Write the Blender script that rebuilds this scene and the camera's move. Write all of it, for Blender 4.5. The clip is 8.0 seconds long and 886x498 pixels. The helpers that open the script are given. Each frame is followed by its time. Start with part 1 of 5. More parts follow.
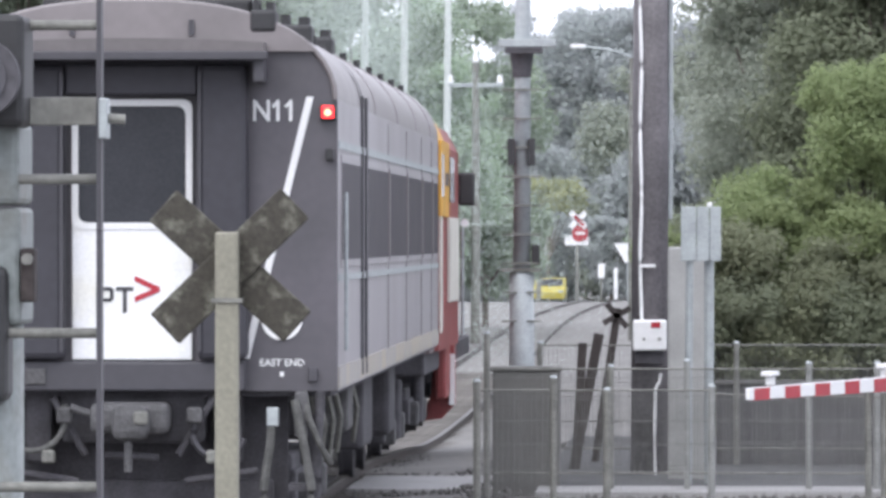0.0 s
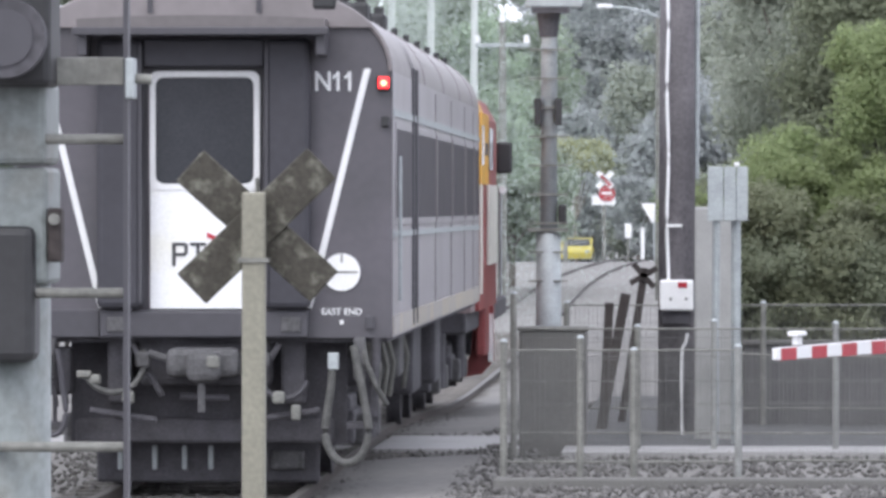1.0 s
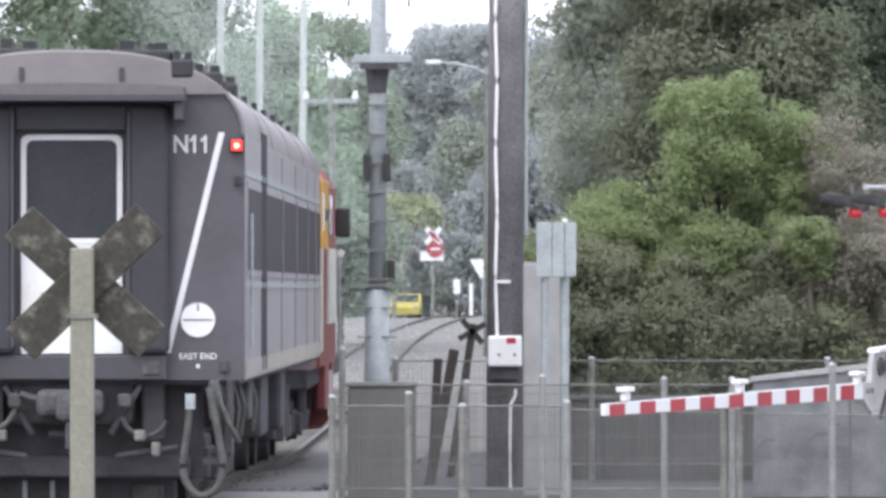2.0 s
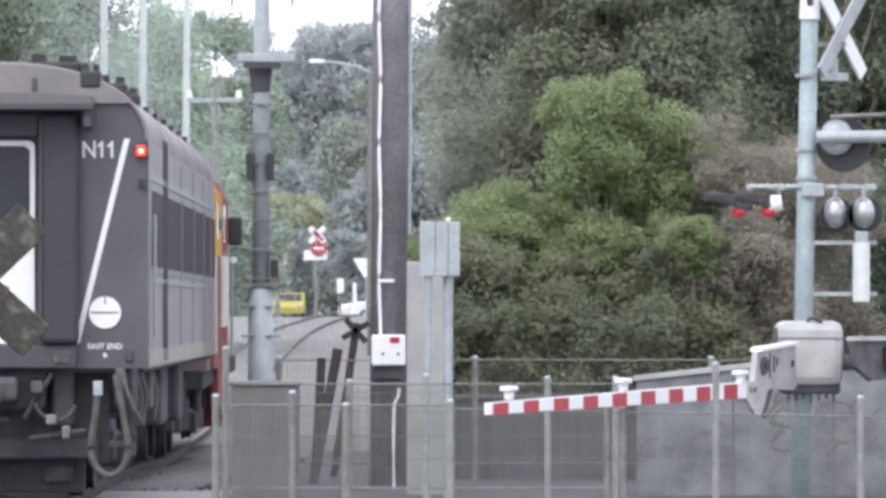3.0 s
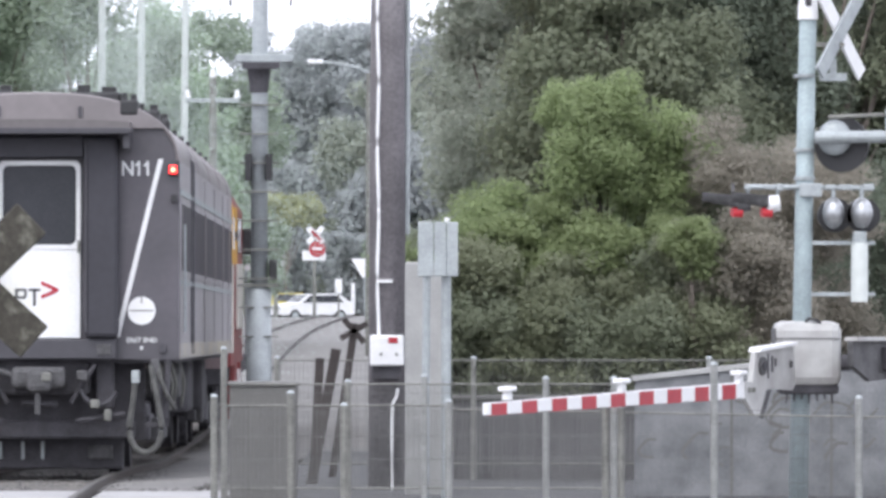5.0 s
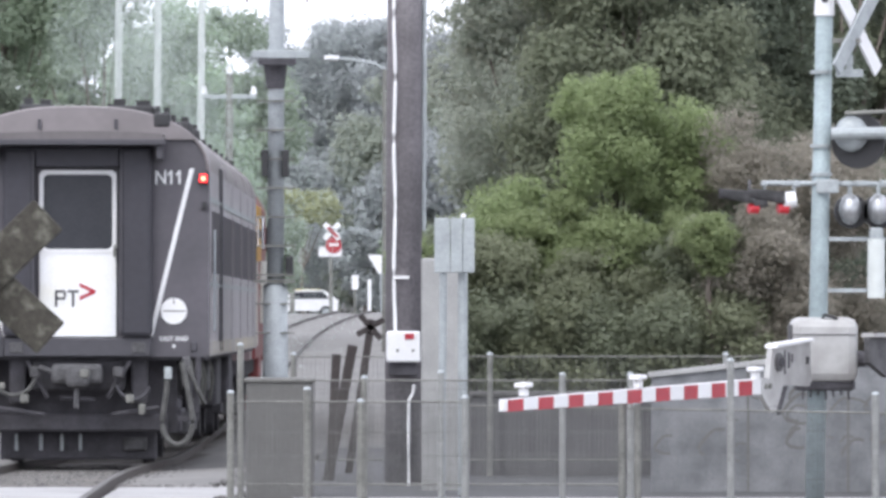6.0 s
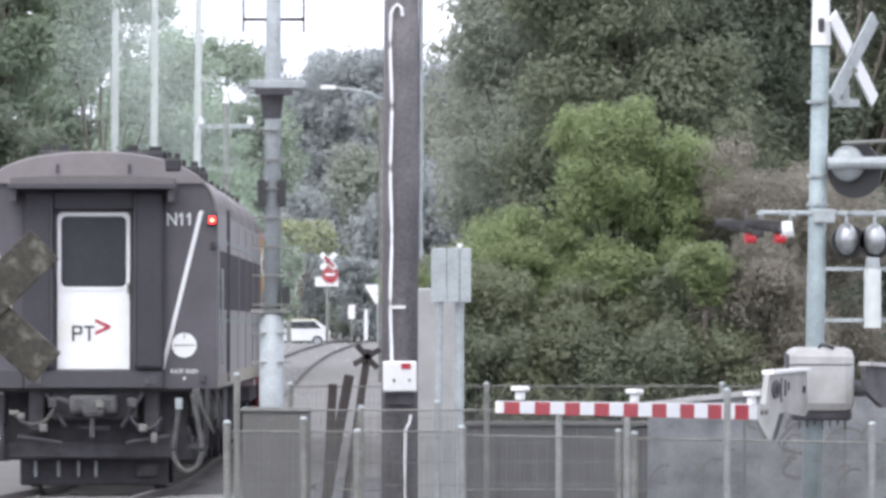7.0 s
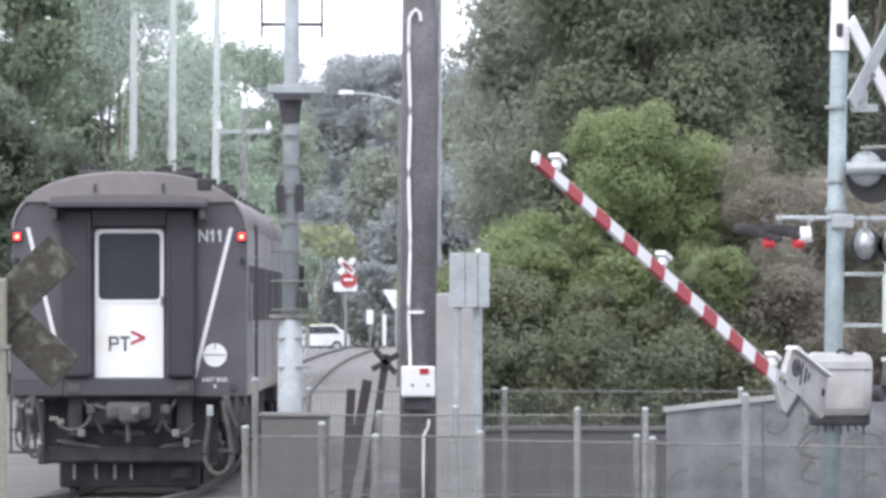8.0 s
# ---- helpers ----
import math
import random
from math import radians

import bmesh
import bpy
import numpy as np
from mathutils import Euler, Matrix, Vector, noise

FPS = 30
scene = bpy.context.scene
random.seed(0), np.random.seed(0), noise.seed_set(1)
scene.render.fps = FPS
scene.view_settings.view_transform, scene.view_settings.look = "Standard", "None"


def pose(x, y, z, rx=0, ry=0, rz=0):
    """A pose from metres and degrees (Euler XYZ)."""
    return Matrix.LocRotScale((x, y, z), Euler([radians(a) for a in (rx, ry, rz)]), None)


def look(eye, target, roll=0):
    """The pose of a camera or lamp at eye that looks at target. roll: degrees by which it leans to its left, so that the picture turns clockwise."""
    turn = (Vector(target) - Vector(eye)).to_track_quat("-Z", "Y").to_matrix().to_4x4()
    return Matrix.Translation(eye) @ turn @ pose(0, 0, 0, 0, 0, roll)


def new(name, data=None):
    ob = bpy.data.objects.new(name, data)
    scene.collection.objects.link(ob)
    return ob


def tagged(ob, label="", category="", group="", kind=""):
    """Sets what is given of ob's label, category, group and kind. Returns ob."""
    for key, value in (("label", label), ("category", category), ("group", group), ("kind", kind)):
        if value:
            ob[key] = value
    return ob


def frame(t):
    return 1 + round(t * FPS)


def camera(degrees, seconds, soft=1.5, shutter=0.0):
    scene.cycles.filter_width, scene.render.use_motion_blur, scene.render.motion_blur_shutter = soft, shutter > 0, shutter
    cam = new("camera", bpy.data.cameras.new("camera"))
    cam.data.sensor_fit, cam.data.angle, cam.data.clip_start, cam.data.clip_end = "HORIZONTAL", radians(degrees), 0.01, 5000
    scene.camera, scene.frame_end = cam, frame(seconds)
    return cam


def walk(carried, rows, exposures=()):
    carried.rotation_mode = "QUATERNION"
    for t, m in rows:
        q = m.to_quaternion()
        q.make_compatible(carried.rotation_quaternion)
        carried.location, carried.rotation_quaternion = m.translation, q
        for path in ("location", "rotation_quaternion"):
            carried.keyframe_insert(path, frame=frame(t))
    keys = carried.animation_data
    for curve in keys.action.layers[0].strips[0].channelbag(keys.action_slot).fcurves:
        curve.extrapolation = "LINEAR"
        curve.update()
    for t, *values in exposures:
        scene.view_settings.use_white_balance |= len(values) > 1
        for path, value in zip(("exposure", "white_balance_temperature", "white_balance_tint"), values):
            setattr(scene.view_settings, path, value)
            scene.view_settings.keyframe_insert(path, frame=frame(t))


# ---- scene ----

EYE = (0.0, 0.0, 2.12)
FOCAL = 12700.0  # focal length in units of a picture 1568 wide
cam = camera(7.07, 8.0, soft=3.3)


def aim(dx, dy, roll=0.0):
    """The camera's pose, turned away from its mean line of sight."""
    return look(EYE, (-dx / FOCAL * 100, 100, EYE[2] + (29 + dy) / FOCAL * 100), roll)


walk(cam, [
    (0, aim(432.5, -31)), (0.1, aim(455, -38)), (0.2, aim(456, -44)), (0.3, aim(458, -41)), (0.4, aim(463, -57)), (0.5, aim(454.5, -48)),
    (0.6, aim(445, -47)), (0.7, aim(445, -55)), (0.8, aim(452, -53)), (0.9, aim(464, -80)), (1, aim(480, -102)), (1.2, aim(482, -88)),
    (1.4, aim(459, -58)), (1.5, aim(440.5, -40)), (1.6, aim(378, -17)), (1.7, aim(316.5, -7)), (2.1, aim(140, -3)), (2.5, aim(48, -6)),
    (2.8, aim(17.5, -7)), (3, aim(-30, -4.5)), (3.2, aim(-30, -6)), (3.5, aim(0, 0)), (3.6, aim(-1, 2.5)), (4, aim(-4.6, 4.6)),
    (4.3, aim(6, 2)), (4.5, aim(-2, -1)), (4.6, aim(-6, 0)), (4.9, aim(-25, -4)), (5, aim(-33, -4)), (5.2, aim(-10, -3.5)),
    (5.75, aim(-4, -8)), (6.3, aim(-2.4, -12)), (6.5, aim(3, 1)), (6.6, aim(8, 12)), (6.8, aim(14, 21)), (7, aim(-10, 42)),
    (7.2, aim(4, 47)), (7.5, aim(-13, 28)), (7.8, aim(24, 51)), (8, aim(22.5, 51)),
])

# ---- light ----
world = bpy.data.worlds.new("overcast_sky")
scene.world = world
world.use_nodes = True
wn, wl = world.node_tree.nodes, world.node_tree.links
sky = wn.new("ShaderNodeTexSky")
sky.sky_type, sky.sun_disc = "NISHITA", False
sky.sun_elevation, sky.sun_rotation = radians(50), radians(200)
sky.dust_density, sky.ozone_density = 4.0, 1.0
grey = wn.new("ShaderNodeHueSaturation")
grey.inputs["Saturation"].default_value = 0.18
wl.new(sky.outputs[0], grey.inputs["Color"])
cloud = wn.new("ShaderNodeMixRGB")
cloud.inputs["Fac"].default_value, cloud.inputs["Color2"].default_value = 0.8, (7.0, 7.25, 8.5, 1)
wl.new(grey.outputs[0], cloud.inputs["Color1"])
wl.new(cloud.outputs[0], wn["Background"].inputs["Color"])
wn["Background"].inputs["Strength"].default_value = 0.15
sun = new("sun", bpy.data.lights.new("sun", "SUN"))
sun.data.energy, sun.data.angle, sun.data.color = 0.6, radians(30), (1.0, 0.99, 0.97)
sun.matrix_world = look((-20, -40, 60), (0, 0, 0))
scene.view_settings.exposure = 1.02


# ---- materials ----
def mat(name, color, rough=0.7, metal=0.0, scale=3.0, vary=0.25, fine=40.0, bump=0.1, tint=None, spread=0.0, island=False, stain=0.5):
    """A surface with variation at two scales, stains of a second tint, and fine relief."""
    m = bpy.data.materials.new(name)
    m.use_nodes = True
    n, l = m.node_tree.nodes, m.node_tree.links
    p = n["Principled BSDF"]
    p.inputs["Roughness"].default_value, p.inputs["Metallic"].default_value = rough, metal
    co = n.new("ShaderNodeTexCoord")
    a, b = n.new("ShaderNodeTexNoise"), n.new("ShaderNodeTexNoise")
    for t, s in ((a, scale), (b, fine)):
        t.inputs["Scale"].default_value, t.inputs["Detail"].default_value = s, 5.0
        l.new(co.outputs["Object"], t.inputs["Vector"])
    ramp = n.new("ShaderNodeValToRGB")
    ramp.color_ramp.elements[0].position, ramp.color_ramp.elements[1].position = stain - 0.15, stain + 0.15
    c0 = [c * (1 - vary) for c in color] if tint is None else tint
    ramp.color_ramp.elements[0].color, ramp.color_ramp.elements[1].color = (*c0, 1), (*color, 1)
    l.new(a.outputs["Fac"], ramp.inputs["Fac"])
    hue = n.new("ShaderNodeHueSaturation")
    mr = n.new("ShaderNodeMapRange")
    mr.inputs["From Min"].default_value, mr.inputs["From Max"].default_value = 0.3, 0.7
    mr.inputs["To Min"].default_value, mr.inputs["To Max"].default_value = 1 - vary * 0.6, 1 + vary * 0.6
    l.new(b.outputs["Fac"], mr.inputs["Value"])
    if spread:
        src = n.new("ShaderNodeNewGeometry").outputs["Random Per Island"] if island else n.new("ShaderNodeObjectInfo").outputs["Random"]
        m2 = n.new("ShaderNodeMapRange")
        m2.inputs["To Min"].default_value, m2.inputs["To Max"].default_value = 1 - spread, 1 + spread
        l.new(src, m2.inputs["Value"])
        mul = n.new("ShaderNodeMath")
        mul.operation = "MULTIPLY"
        l.new(mr.outputs[0], mul.inputs[0])
        l.new(m2.outputs[0], mul.inputs[1])
        l.new(mul.outputs[0], hue.inputs["Value"])
    else:
        l.new(mr.outputs[0], hue.inputs["Value"])
    l.new(ramp.outputs[0], hue.inputs["Color"])
    l.new(hue.outputs[0], p.inputs["Base Color"])
    if bump:
        bp = n.new("ShaderNodeBump")
        bp.inputs["Strength"].default_value, bp.inputs["Distance"].default_value = bump, 0.02
        l.new(b.outputs["Fac"], bp.inputs["Height"])
        l.new(bp.outputs[0], p.inputs["Normal"])
    return m


def glow(name, color, strength):
    m = mat(name, color, 0.4, vary=0.1, bump=0)
    p = m.node_tree.nodes["Principled BSDF"]
    p.inputs["Emission Color"].default_value, p.inputs["Emission Strength"].default_value = (*color, 1), strength
    return m


M = {
    "car_grey": mat("car_grey", (0.09, 0.083, 0.095), 0.5, scale=1.4, vary=0.09, fine=14, tint=(0.07, 0.066, 0.074), bump=0),
    "car_side": mat("car_side", (0.31, 0.295, 0.31), 0.4, scale=0.7, vary=0.08, fine=12, tint=(0.25, 0.235, 0.245), bump=0),
    "car_roof": mat("car_roof", (0.2, 0.18, 0.182), 0.42, scale=1.2, vary=0.08, fine=12, tint=(0.16, 0.145, 0.145), bump=0),
    "car_brow": mat("car_brow", (0.125, 0.113, 0.114), 0.5, scale=1.5, vary=0.12, fine=12, tint=(0.095, 0.085, 0.085), bump=0),
    # gangway colour darkened to paint in the shade beneath the brow
    "gangway": mat("gangway", (0.036, 0.035, 0.043), 0.65, scale=2, vary=0.15, fine=14, bump=0),
    "car_dark": mat("car_dark", (0.056, 0.054, 0.062), 0.6, scale=2, vary=0.12, fine=14, bump=0),
    "under": mat("under", (0.072, 0.069, 0.077), 0.85, scale=4, vary=0.4, bump=0.2),
    "under_light": mat("under_light", (0.095, 0.093, 0.096), 0.7, scale=6, vary=0.5, bump=0.2),
    "white": mat("white", (0.72, 0.72, 0.72), 0.5, scale=2, vary=0.08, bump=0.02),
    "door_white": mat("door_white", (0.74, 0.745, 0.75), 0.45, scale=1.5, vary=0.1, tint=(0.66, 0.64, 0.52), bump=0.02, stain=0.36),
    "logo_dark": mat("logo_dark", (0.05, 0.05, 0.055), 0.5, bump=0),
    "logo_red": mat("logo_red", (0.45, 0.03, 0.05), 0.5, bump=0),
    "glass": mat("glass", (0.04, 0.042, 0.048), 0.12, scale=2, vary=0.2, bump=0),
    "lamp_red": glow("lamp_red", (1.0, 0.02, 0.025), 1.6),
    "lamp_core": glow("lamp_core", (1.0, 0.3, 0.15), 2.5),
    "loco_red": mat("loco_red", (0.25, 0.05, 0.05), 0.5, scale=1.2, vary=0.3),
    "loco_yellow": mat("loco_yellow", (0.62, 0.33, 0.04), 0.5, scale=1.2, vary=0.25),
    "loco_cream": mat("loco_cream", (0.6, 0.58, 0.52), 0.5, scale=1.2, vary=0.2),
    "black": mat("black", (0.028, 0.028, 0.03), 0.6, bump=0.05),
    "rubber": mat("rubber", (0.1, 0.1, 0.095), 0.75, scale=9, vary=0.4),
    "pale_pole": mat("pale_pole", (0.58, 0.61, 0.59), 0.6, scale=2, vary=0.12, fine=10, bump=0),
    "mast_grey": mat("mast_grey", (0.37, 0.4, 0.41), 0.6, 0.1, scale=5, vary=0.2),
    "post_grey": mat("post_grey", (0.26, 0.265, 0.255), 0.65, 0.1, scale=6, vary=0.25),
    "galv": mat("galv", (0.35, 0.38, 0.385), 0.5, 0.25, scale=7, vary=0.2, bump=0.06),
    "galv_dull": mat("galv_dull", (0.19, 0.21, 0.205), 0.6, 0.15, scale=5, vary=0.3, tint=(0.15, 0.135, 0.105), stain=0.3, bump=0.08),
    "galv_old": mat("galv_old", (0.21, 0.21, 0.19), 0.65, 0.15, scale=6, vary=0.35, bump=0.1),
    "mast_paint": mat("mast_paint", (0.3, 0.36, 0.37), 0.55, 0.1, scale=5, vary=0.2),
    "gate_box": mat("gate_box", (0.43, 0.43, 0.42), 0.6, 0.1, scale=3.5, vary=0.08, fine=16, tint=(0.3, 0.29, 0.28), stain=0.46, bump=0),
    "board_red": mat("board_red", (0.38, 0.02, 0.035), 0.45, scale=3, vary=0.2, bump=0.02),
    "wood_pole": mat("wood_pole", (0.18, 0.167, 0.174), 0.85, scale=2.5, vary=0.35, fine=30, bump=0.3),
    "wood_dark": mat("wood_dark", (0.05, 0.041, 0.039), 0.9, scale=4, vary=0.4, bump=0.3),
    "lichen": mat("lichen", (0.05, 0.046, 0.037), 0.95, scale=13, vary=0.35, tint=(0.21, 0.21, 0.17), fine=45, bump=0.4, stain=0.33),
    "post_olive": mat("post_olive", (0.235, 0.226, 0.178), 0.75, scale=2.5, vary=0.22, bump=0.1),
    "lamp_back": mat("lamp_back", (0.45, 0.46, 0.47), 0.38, 0.8, scale=14, vary=0.3, bump=0),
    "wall_grey": mat("wall_grey", (0.2, 0.205, 0.21), 0.85, scale=3.0, vary=0.18, fine=30, tint=(0.11, 0.115, 0.12), bump=0.2),
    "concrete": mat("concrete", (0.34, 0.34, 0.33), 0.85, scale=2.0, vary=0.14, fine=50, tint=(0.25, 0.25, 0.245), bump=0.1),
    "concrete_dark": mat("concrete_dark", (0.13, 0.127, 0.12), 0.9, scale=2.0, vary=0.15, fine=45, bump=0.2),
    "lens_dim": glow("lens_dim", (0.4, 0.02, 0.03), 0.12),
    "sill": mat("sill", (0.36, 0.32, 0.24), 0.6, scale=1.5, vary=0.2, tint=(0.28, 0.27, 0.27), stain=0.5),
    "wire": mat("wire", (0.18, 0.18, 0.172), 0.6, 0.2, scale=4, vary=0.3),
    "loco_grey": mat("loco_grey", (0.26, 0.2, 0.2), 0.5, scale=1.2, vary=0.3),
    "yellow": mat("yellow", (0.42, 0.36, 0.06), 0.5, scale=3, vary=0.2),
    "house": mat("house", (0.42, 0.41, 0.4), 0.8, scale=1, vary=0.2),
    "ground": mat("ground", (0.165, 0.158, 0.148), 0.95, scale=0.35, vary=0.3, tint=(0.13, 0.125, 0.12), fine=9, bump=0.5),
    "ballast": mat("ballast", (0.125, 0.12, 0.115), 0.95, scale=1.5, vary=0.3, spread=0.35, island=True),
    "asphalt": mat("asphalt", (0.06, 0.06, 0.062), 0.9, scale=1.5, vary=0.3, fine=60, bump=0.25),
    "path": mat("path", (0.32, 0.315, 0.31), 0.9, scale=1.2, vary=0.2, fine=30, bump=0.15),
    "rail": mat("rail", (0.06, 0.05, 0.045), 0.7, 0.2, scale=6, vary=0.3),
    "rail_top": mat("rail_top", (0.1, 0.094, 0.088), 0.6, 0.4, scale=6, vary=0.2),
    "sleeper": mat("sleeper", (0.13, 0.12, 0.11), 0.9, scale=3, vary=0.3, spread=0.25),
    "smoke": mat("smoke", (0.5, 0.57, 0.53), 0.9, scale=0.5, vary=0.1, bump=0),
    "asphalt_grey": mat("asphalt_grey", (0.115, 0.112, 0.115), 0.9, scale=1.5, vary=0.2, fine=40, bump=0.2),
    "bark": mat("bark", (0.2, 0.17, 0.145), 0.9, scale=3, vary=0.4, bump=0.4),
    "bark_pale": mat("bark_pale", (0.4, 0.37, 0.33), 0.9, scale=2, vary=0.4, bump=0.3),
}


M["side_glass"] = mat("side_glass", (0.075, 0.07, 0.078), 0.5, scale=2, vary=0.2, bump=0)
M["glass"].node_tree.nodes["Principled BSDF"].inputs["Specular IOR Level"].default_value = 0.2
M["side_glass"].node_tree.nodes["Principled BSDF"].inputs["Specular IOR Level"].default_value = 0.05


def leaf_mat(name, color, spread=0.14):
    m = mat(name, color, 0.75, scale=0.6, vary=0.12, fine=3, bump=0, spread=spread, island=True)
    n, l = m.node_tree.nodes, m.node_tree.links
    p = n["Principled BSDF"]
    p.inputs["Specular IOR Level"].default_value = 0.12
    tr, mx = n.new("ShaderNodeBsdfTranslucent"), n.new("ShaderNodeMixShader")
    l.new(p.inputs["Base Color"].links[0].from_socket, tr.inputs["Color"])
    mx.inputs["Fac"].default_value = 0.55
    l.new(p.outputs[0], mx.inputs[1])
    l.new(tr.outputs[0], mx.inputs[2])
    l.new(mx.outputs[0], n["Material Output"].inputs["Surface"])
    return m


LEAF = {
    "bright": leaf_mat("leaf_bright", (0.295, 0.355, 0.185)),
    "mid": leaf_mat("leaf_mid", (0.245, 0.27, 0.19)),
    "olive": leaf_mat("leaf_olive", (0.265, 0.285, 0.19)),
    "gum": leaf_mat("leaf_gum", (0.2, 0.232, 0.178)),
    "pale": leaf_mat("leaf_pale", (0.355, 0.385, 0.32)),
    # far: lightened and blued, distance haze painted into the leaf colour
    "far": leaf_mat("leaf_far_haze", (0.42, 0.445, 0.445)),
    "brown": leaf_mat("leaf_brown", (0.34, 0.315, 0.265)),
    "mixed": leaf_mat("leaf_mixed", (0.275, 0.325, 0.17)),
    # hazy leaves: greens paled to carry painted haze
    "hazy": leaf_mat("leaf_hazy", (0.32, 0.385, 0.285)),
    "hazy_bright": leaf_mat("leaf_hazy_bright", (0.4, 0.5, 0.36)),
    "yellow": leaf_mat("leaf_yellow", (0.4, 0.42, 0.24)),
}


# ---- building helpers ----
def obj(name, bm, material, parent=None, label="", smooth=False):
    me = bpy.data.meshes.new(name)
    bm.to_mesh(me)
    bm.free()
    me.materials.append(M[material] if isinstance(material, str) else material)
    if smooth:
        for f in me.polygons:
            f.use_smooth = True
    ob = new(name, me)
    ob.parent = parent
    return tagged(ob, label)


def part(name, bm, material, parent, label="", smooth=False):
    return obj(name, bm, material, parent, label, smooth)


def thing(name, m, label, category, group=""):
    ob = new(name)
    ob.matrix_basis = m
    return tagged(ob, label, category, group)


def box(bm, x0, x1, y0, y1, z0, z1, m=None, bevel=0.0):
    r = bmesh.ops.create_cube(bm, size=1.0)["verts"]
    for v in r:
        v.co = Vector((x0 + (v.co.x + 0.5) * (x1 - x0), y0 + (v.co.y + 0.5) * (y1 - y0), z0 + (v.co.z + 0.5) * (z1 - z0)))
    if bevel:
        e = list({e for v in r for e in v.link_edges})
        r = bmesh.ops.bevel(bm, geom=e, offset=bevel, segments=2, affect="EDGES", profile=0.5)["verts"]
    if m is not None:
        bmesh.ops.transform(bm, matrix=m, verts=list(set(r)))
    return bm


def slab(x0, x1, y0, y1, z0, z1, bevel=0.0):
    return box(bmesh.new(), x0, x1, y0, y1, z0, z1, None, bevel)


def rod(bm, a, b, r0, r1=None, seg=12):
    """A round bar from a to b."""
    a, b = Vector(a), Vector(b)
    d = b - a
    m = Matrix.Translation((a + b) / 2) @ d.to_track_quat("Z", "Y").to_matrix().to_4x4()
    bmesh.ops.create_cone(bm, cap_ends=True, segments=seg, radius1=r0, radius2=r0 if r1 is None else r1, depth=d.length, matrix=m)
    return bm


def tube(bm, points, r, seg=8):
    """A bent bar through points."""
    pts = [Vector(p) for p in points]
    rings = []
    for i, p in enumerate(pts):
        d = pts[min(i + 1, len(pts) - 1)] - pts[max(i - 1, 0)]
        q = d.to_track_quat("Z", "Y").to_matrix()
        rings.append([bm.verts.new(p + q @ Vector((r * math.cos(k * math.tau / seg), r * math.sin(k * math.tau / seg), 0))) for k in range(seg)])
    for a, b in zip(rings, rings[1:]):
        for k in range(seg):
            bm.faces.new((a[k], a[(k + 1) % seg], b[(k + 1) % seg], b[k]))
    bm.faces.new(rings[0][::-1])
    bm.faces.new(rings[-1])
    return bm


def outline(bm, points, y0, y1):
    """A plate of the outline points (x, z), from y0 to y1."""
    front = [bm.verts.new((x, y0, z)) for x, z in points]
    back = [bm.verts.new((x, y1, z)) for x, z in points]
    bm.faces.new(front)
    bm.faces.new(back[::-1])
    n = len(points)
    for i in range(n):
        bm.faces.new((front[i], back[i], back[(i + 1) % n], front[(i + 1) % n]))
    bmesh.ops.recalc_face_normals(bm, faces=bm.faces)
    return bm


def text(name, words, size, m, material, parent, align="LEFT"):
    cu = bpy.data.curves.new(name, "FONT")
    cu.body, cu.size, cu.extrude, cu.align_x, cu.resolution_u = words, size, 0.003, align, 3
    cu.offset, cu.space_character = size * 0.014, 1.0
    tmp = bpy.data.objects.new(name, cu)
    scene.collection.objects.link(tmp)
    me = bpy.data.meshes.new_from_object(tmp.evaluated_get(bpy.context.evaluated_depsgraph_get()))
    bpy.data.objects.remove(tmp)
    me.materials.clear()
    me.materials.append(M[material])
    ob = new(name, me)
    ob.parent, ob.matrix_basis = parent, m
    return ob


def ground_z(y):
    """Height of the rails along the line: level over the crossing, then falling gently."""
    return float(np.interp(y, (0, 50, 54, 60, 68, 74, 79, 87, 95, 103, 115, 350, 380, 2000), (-0.06, -0.06, -0.06, -0.05, 0.0, 0.0, -0.04, -0.17, -0.33, -0.4, -0.42, -0.22, -0.75, -0.75)))


def rail_z(y):
    """Height of the rail heads, a little below the footpaths."""
    return ground_z(y) - 0.16


def track_x(y):
    """The line's middle: straight past the crossing, then a shallow bend."""
    far = max(0.0, y - 130)
    return -4.185 - 0.003 * (y - 54) - 0.000075 * far ** 2 + 0.00000042 * far ** 3


# ---- ground ----
def build_ground():
    xs = np.concatenate([np.linspace(-900, -30, 10), np.linspace(-20, 30, 26), np.linspace(45, 900, 12)])
    ys = np.concatenate([np.linspace(-300, 20, 8), np.linspace(25, 130, 43), np.linspace(145, 420, 20), np.linspace(500, 2500, 8)])
    bm = bmesh.new()
    grid = [[bm.verts.new((x, y, ground_z(y) - 0.12 - 0.16 * min(1.0, max(0.0, ((-1.0 if 69 < y < 76 else -1.6) - x) / 0.9)) + 0.02 * noise.noise((x * 0.4, y * 0.4, 0)))) for x in xs] for y in ys]
    for r0, r1 in zip(grid, grid[1:]):
        for i in range(len(xs) - 1):
            bm.faces.new((r0[i], r0[i + 1], r1[i + 1], r1[i]))
    tagged(obj("ground", bm, "ground", smooth=True), "grey-brown gravel and dirt beside the railway line", "ground", kind="structure")


build_ground()


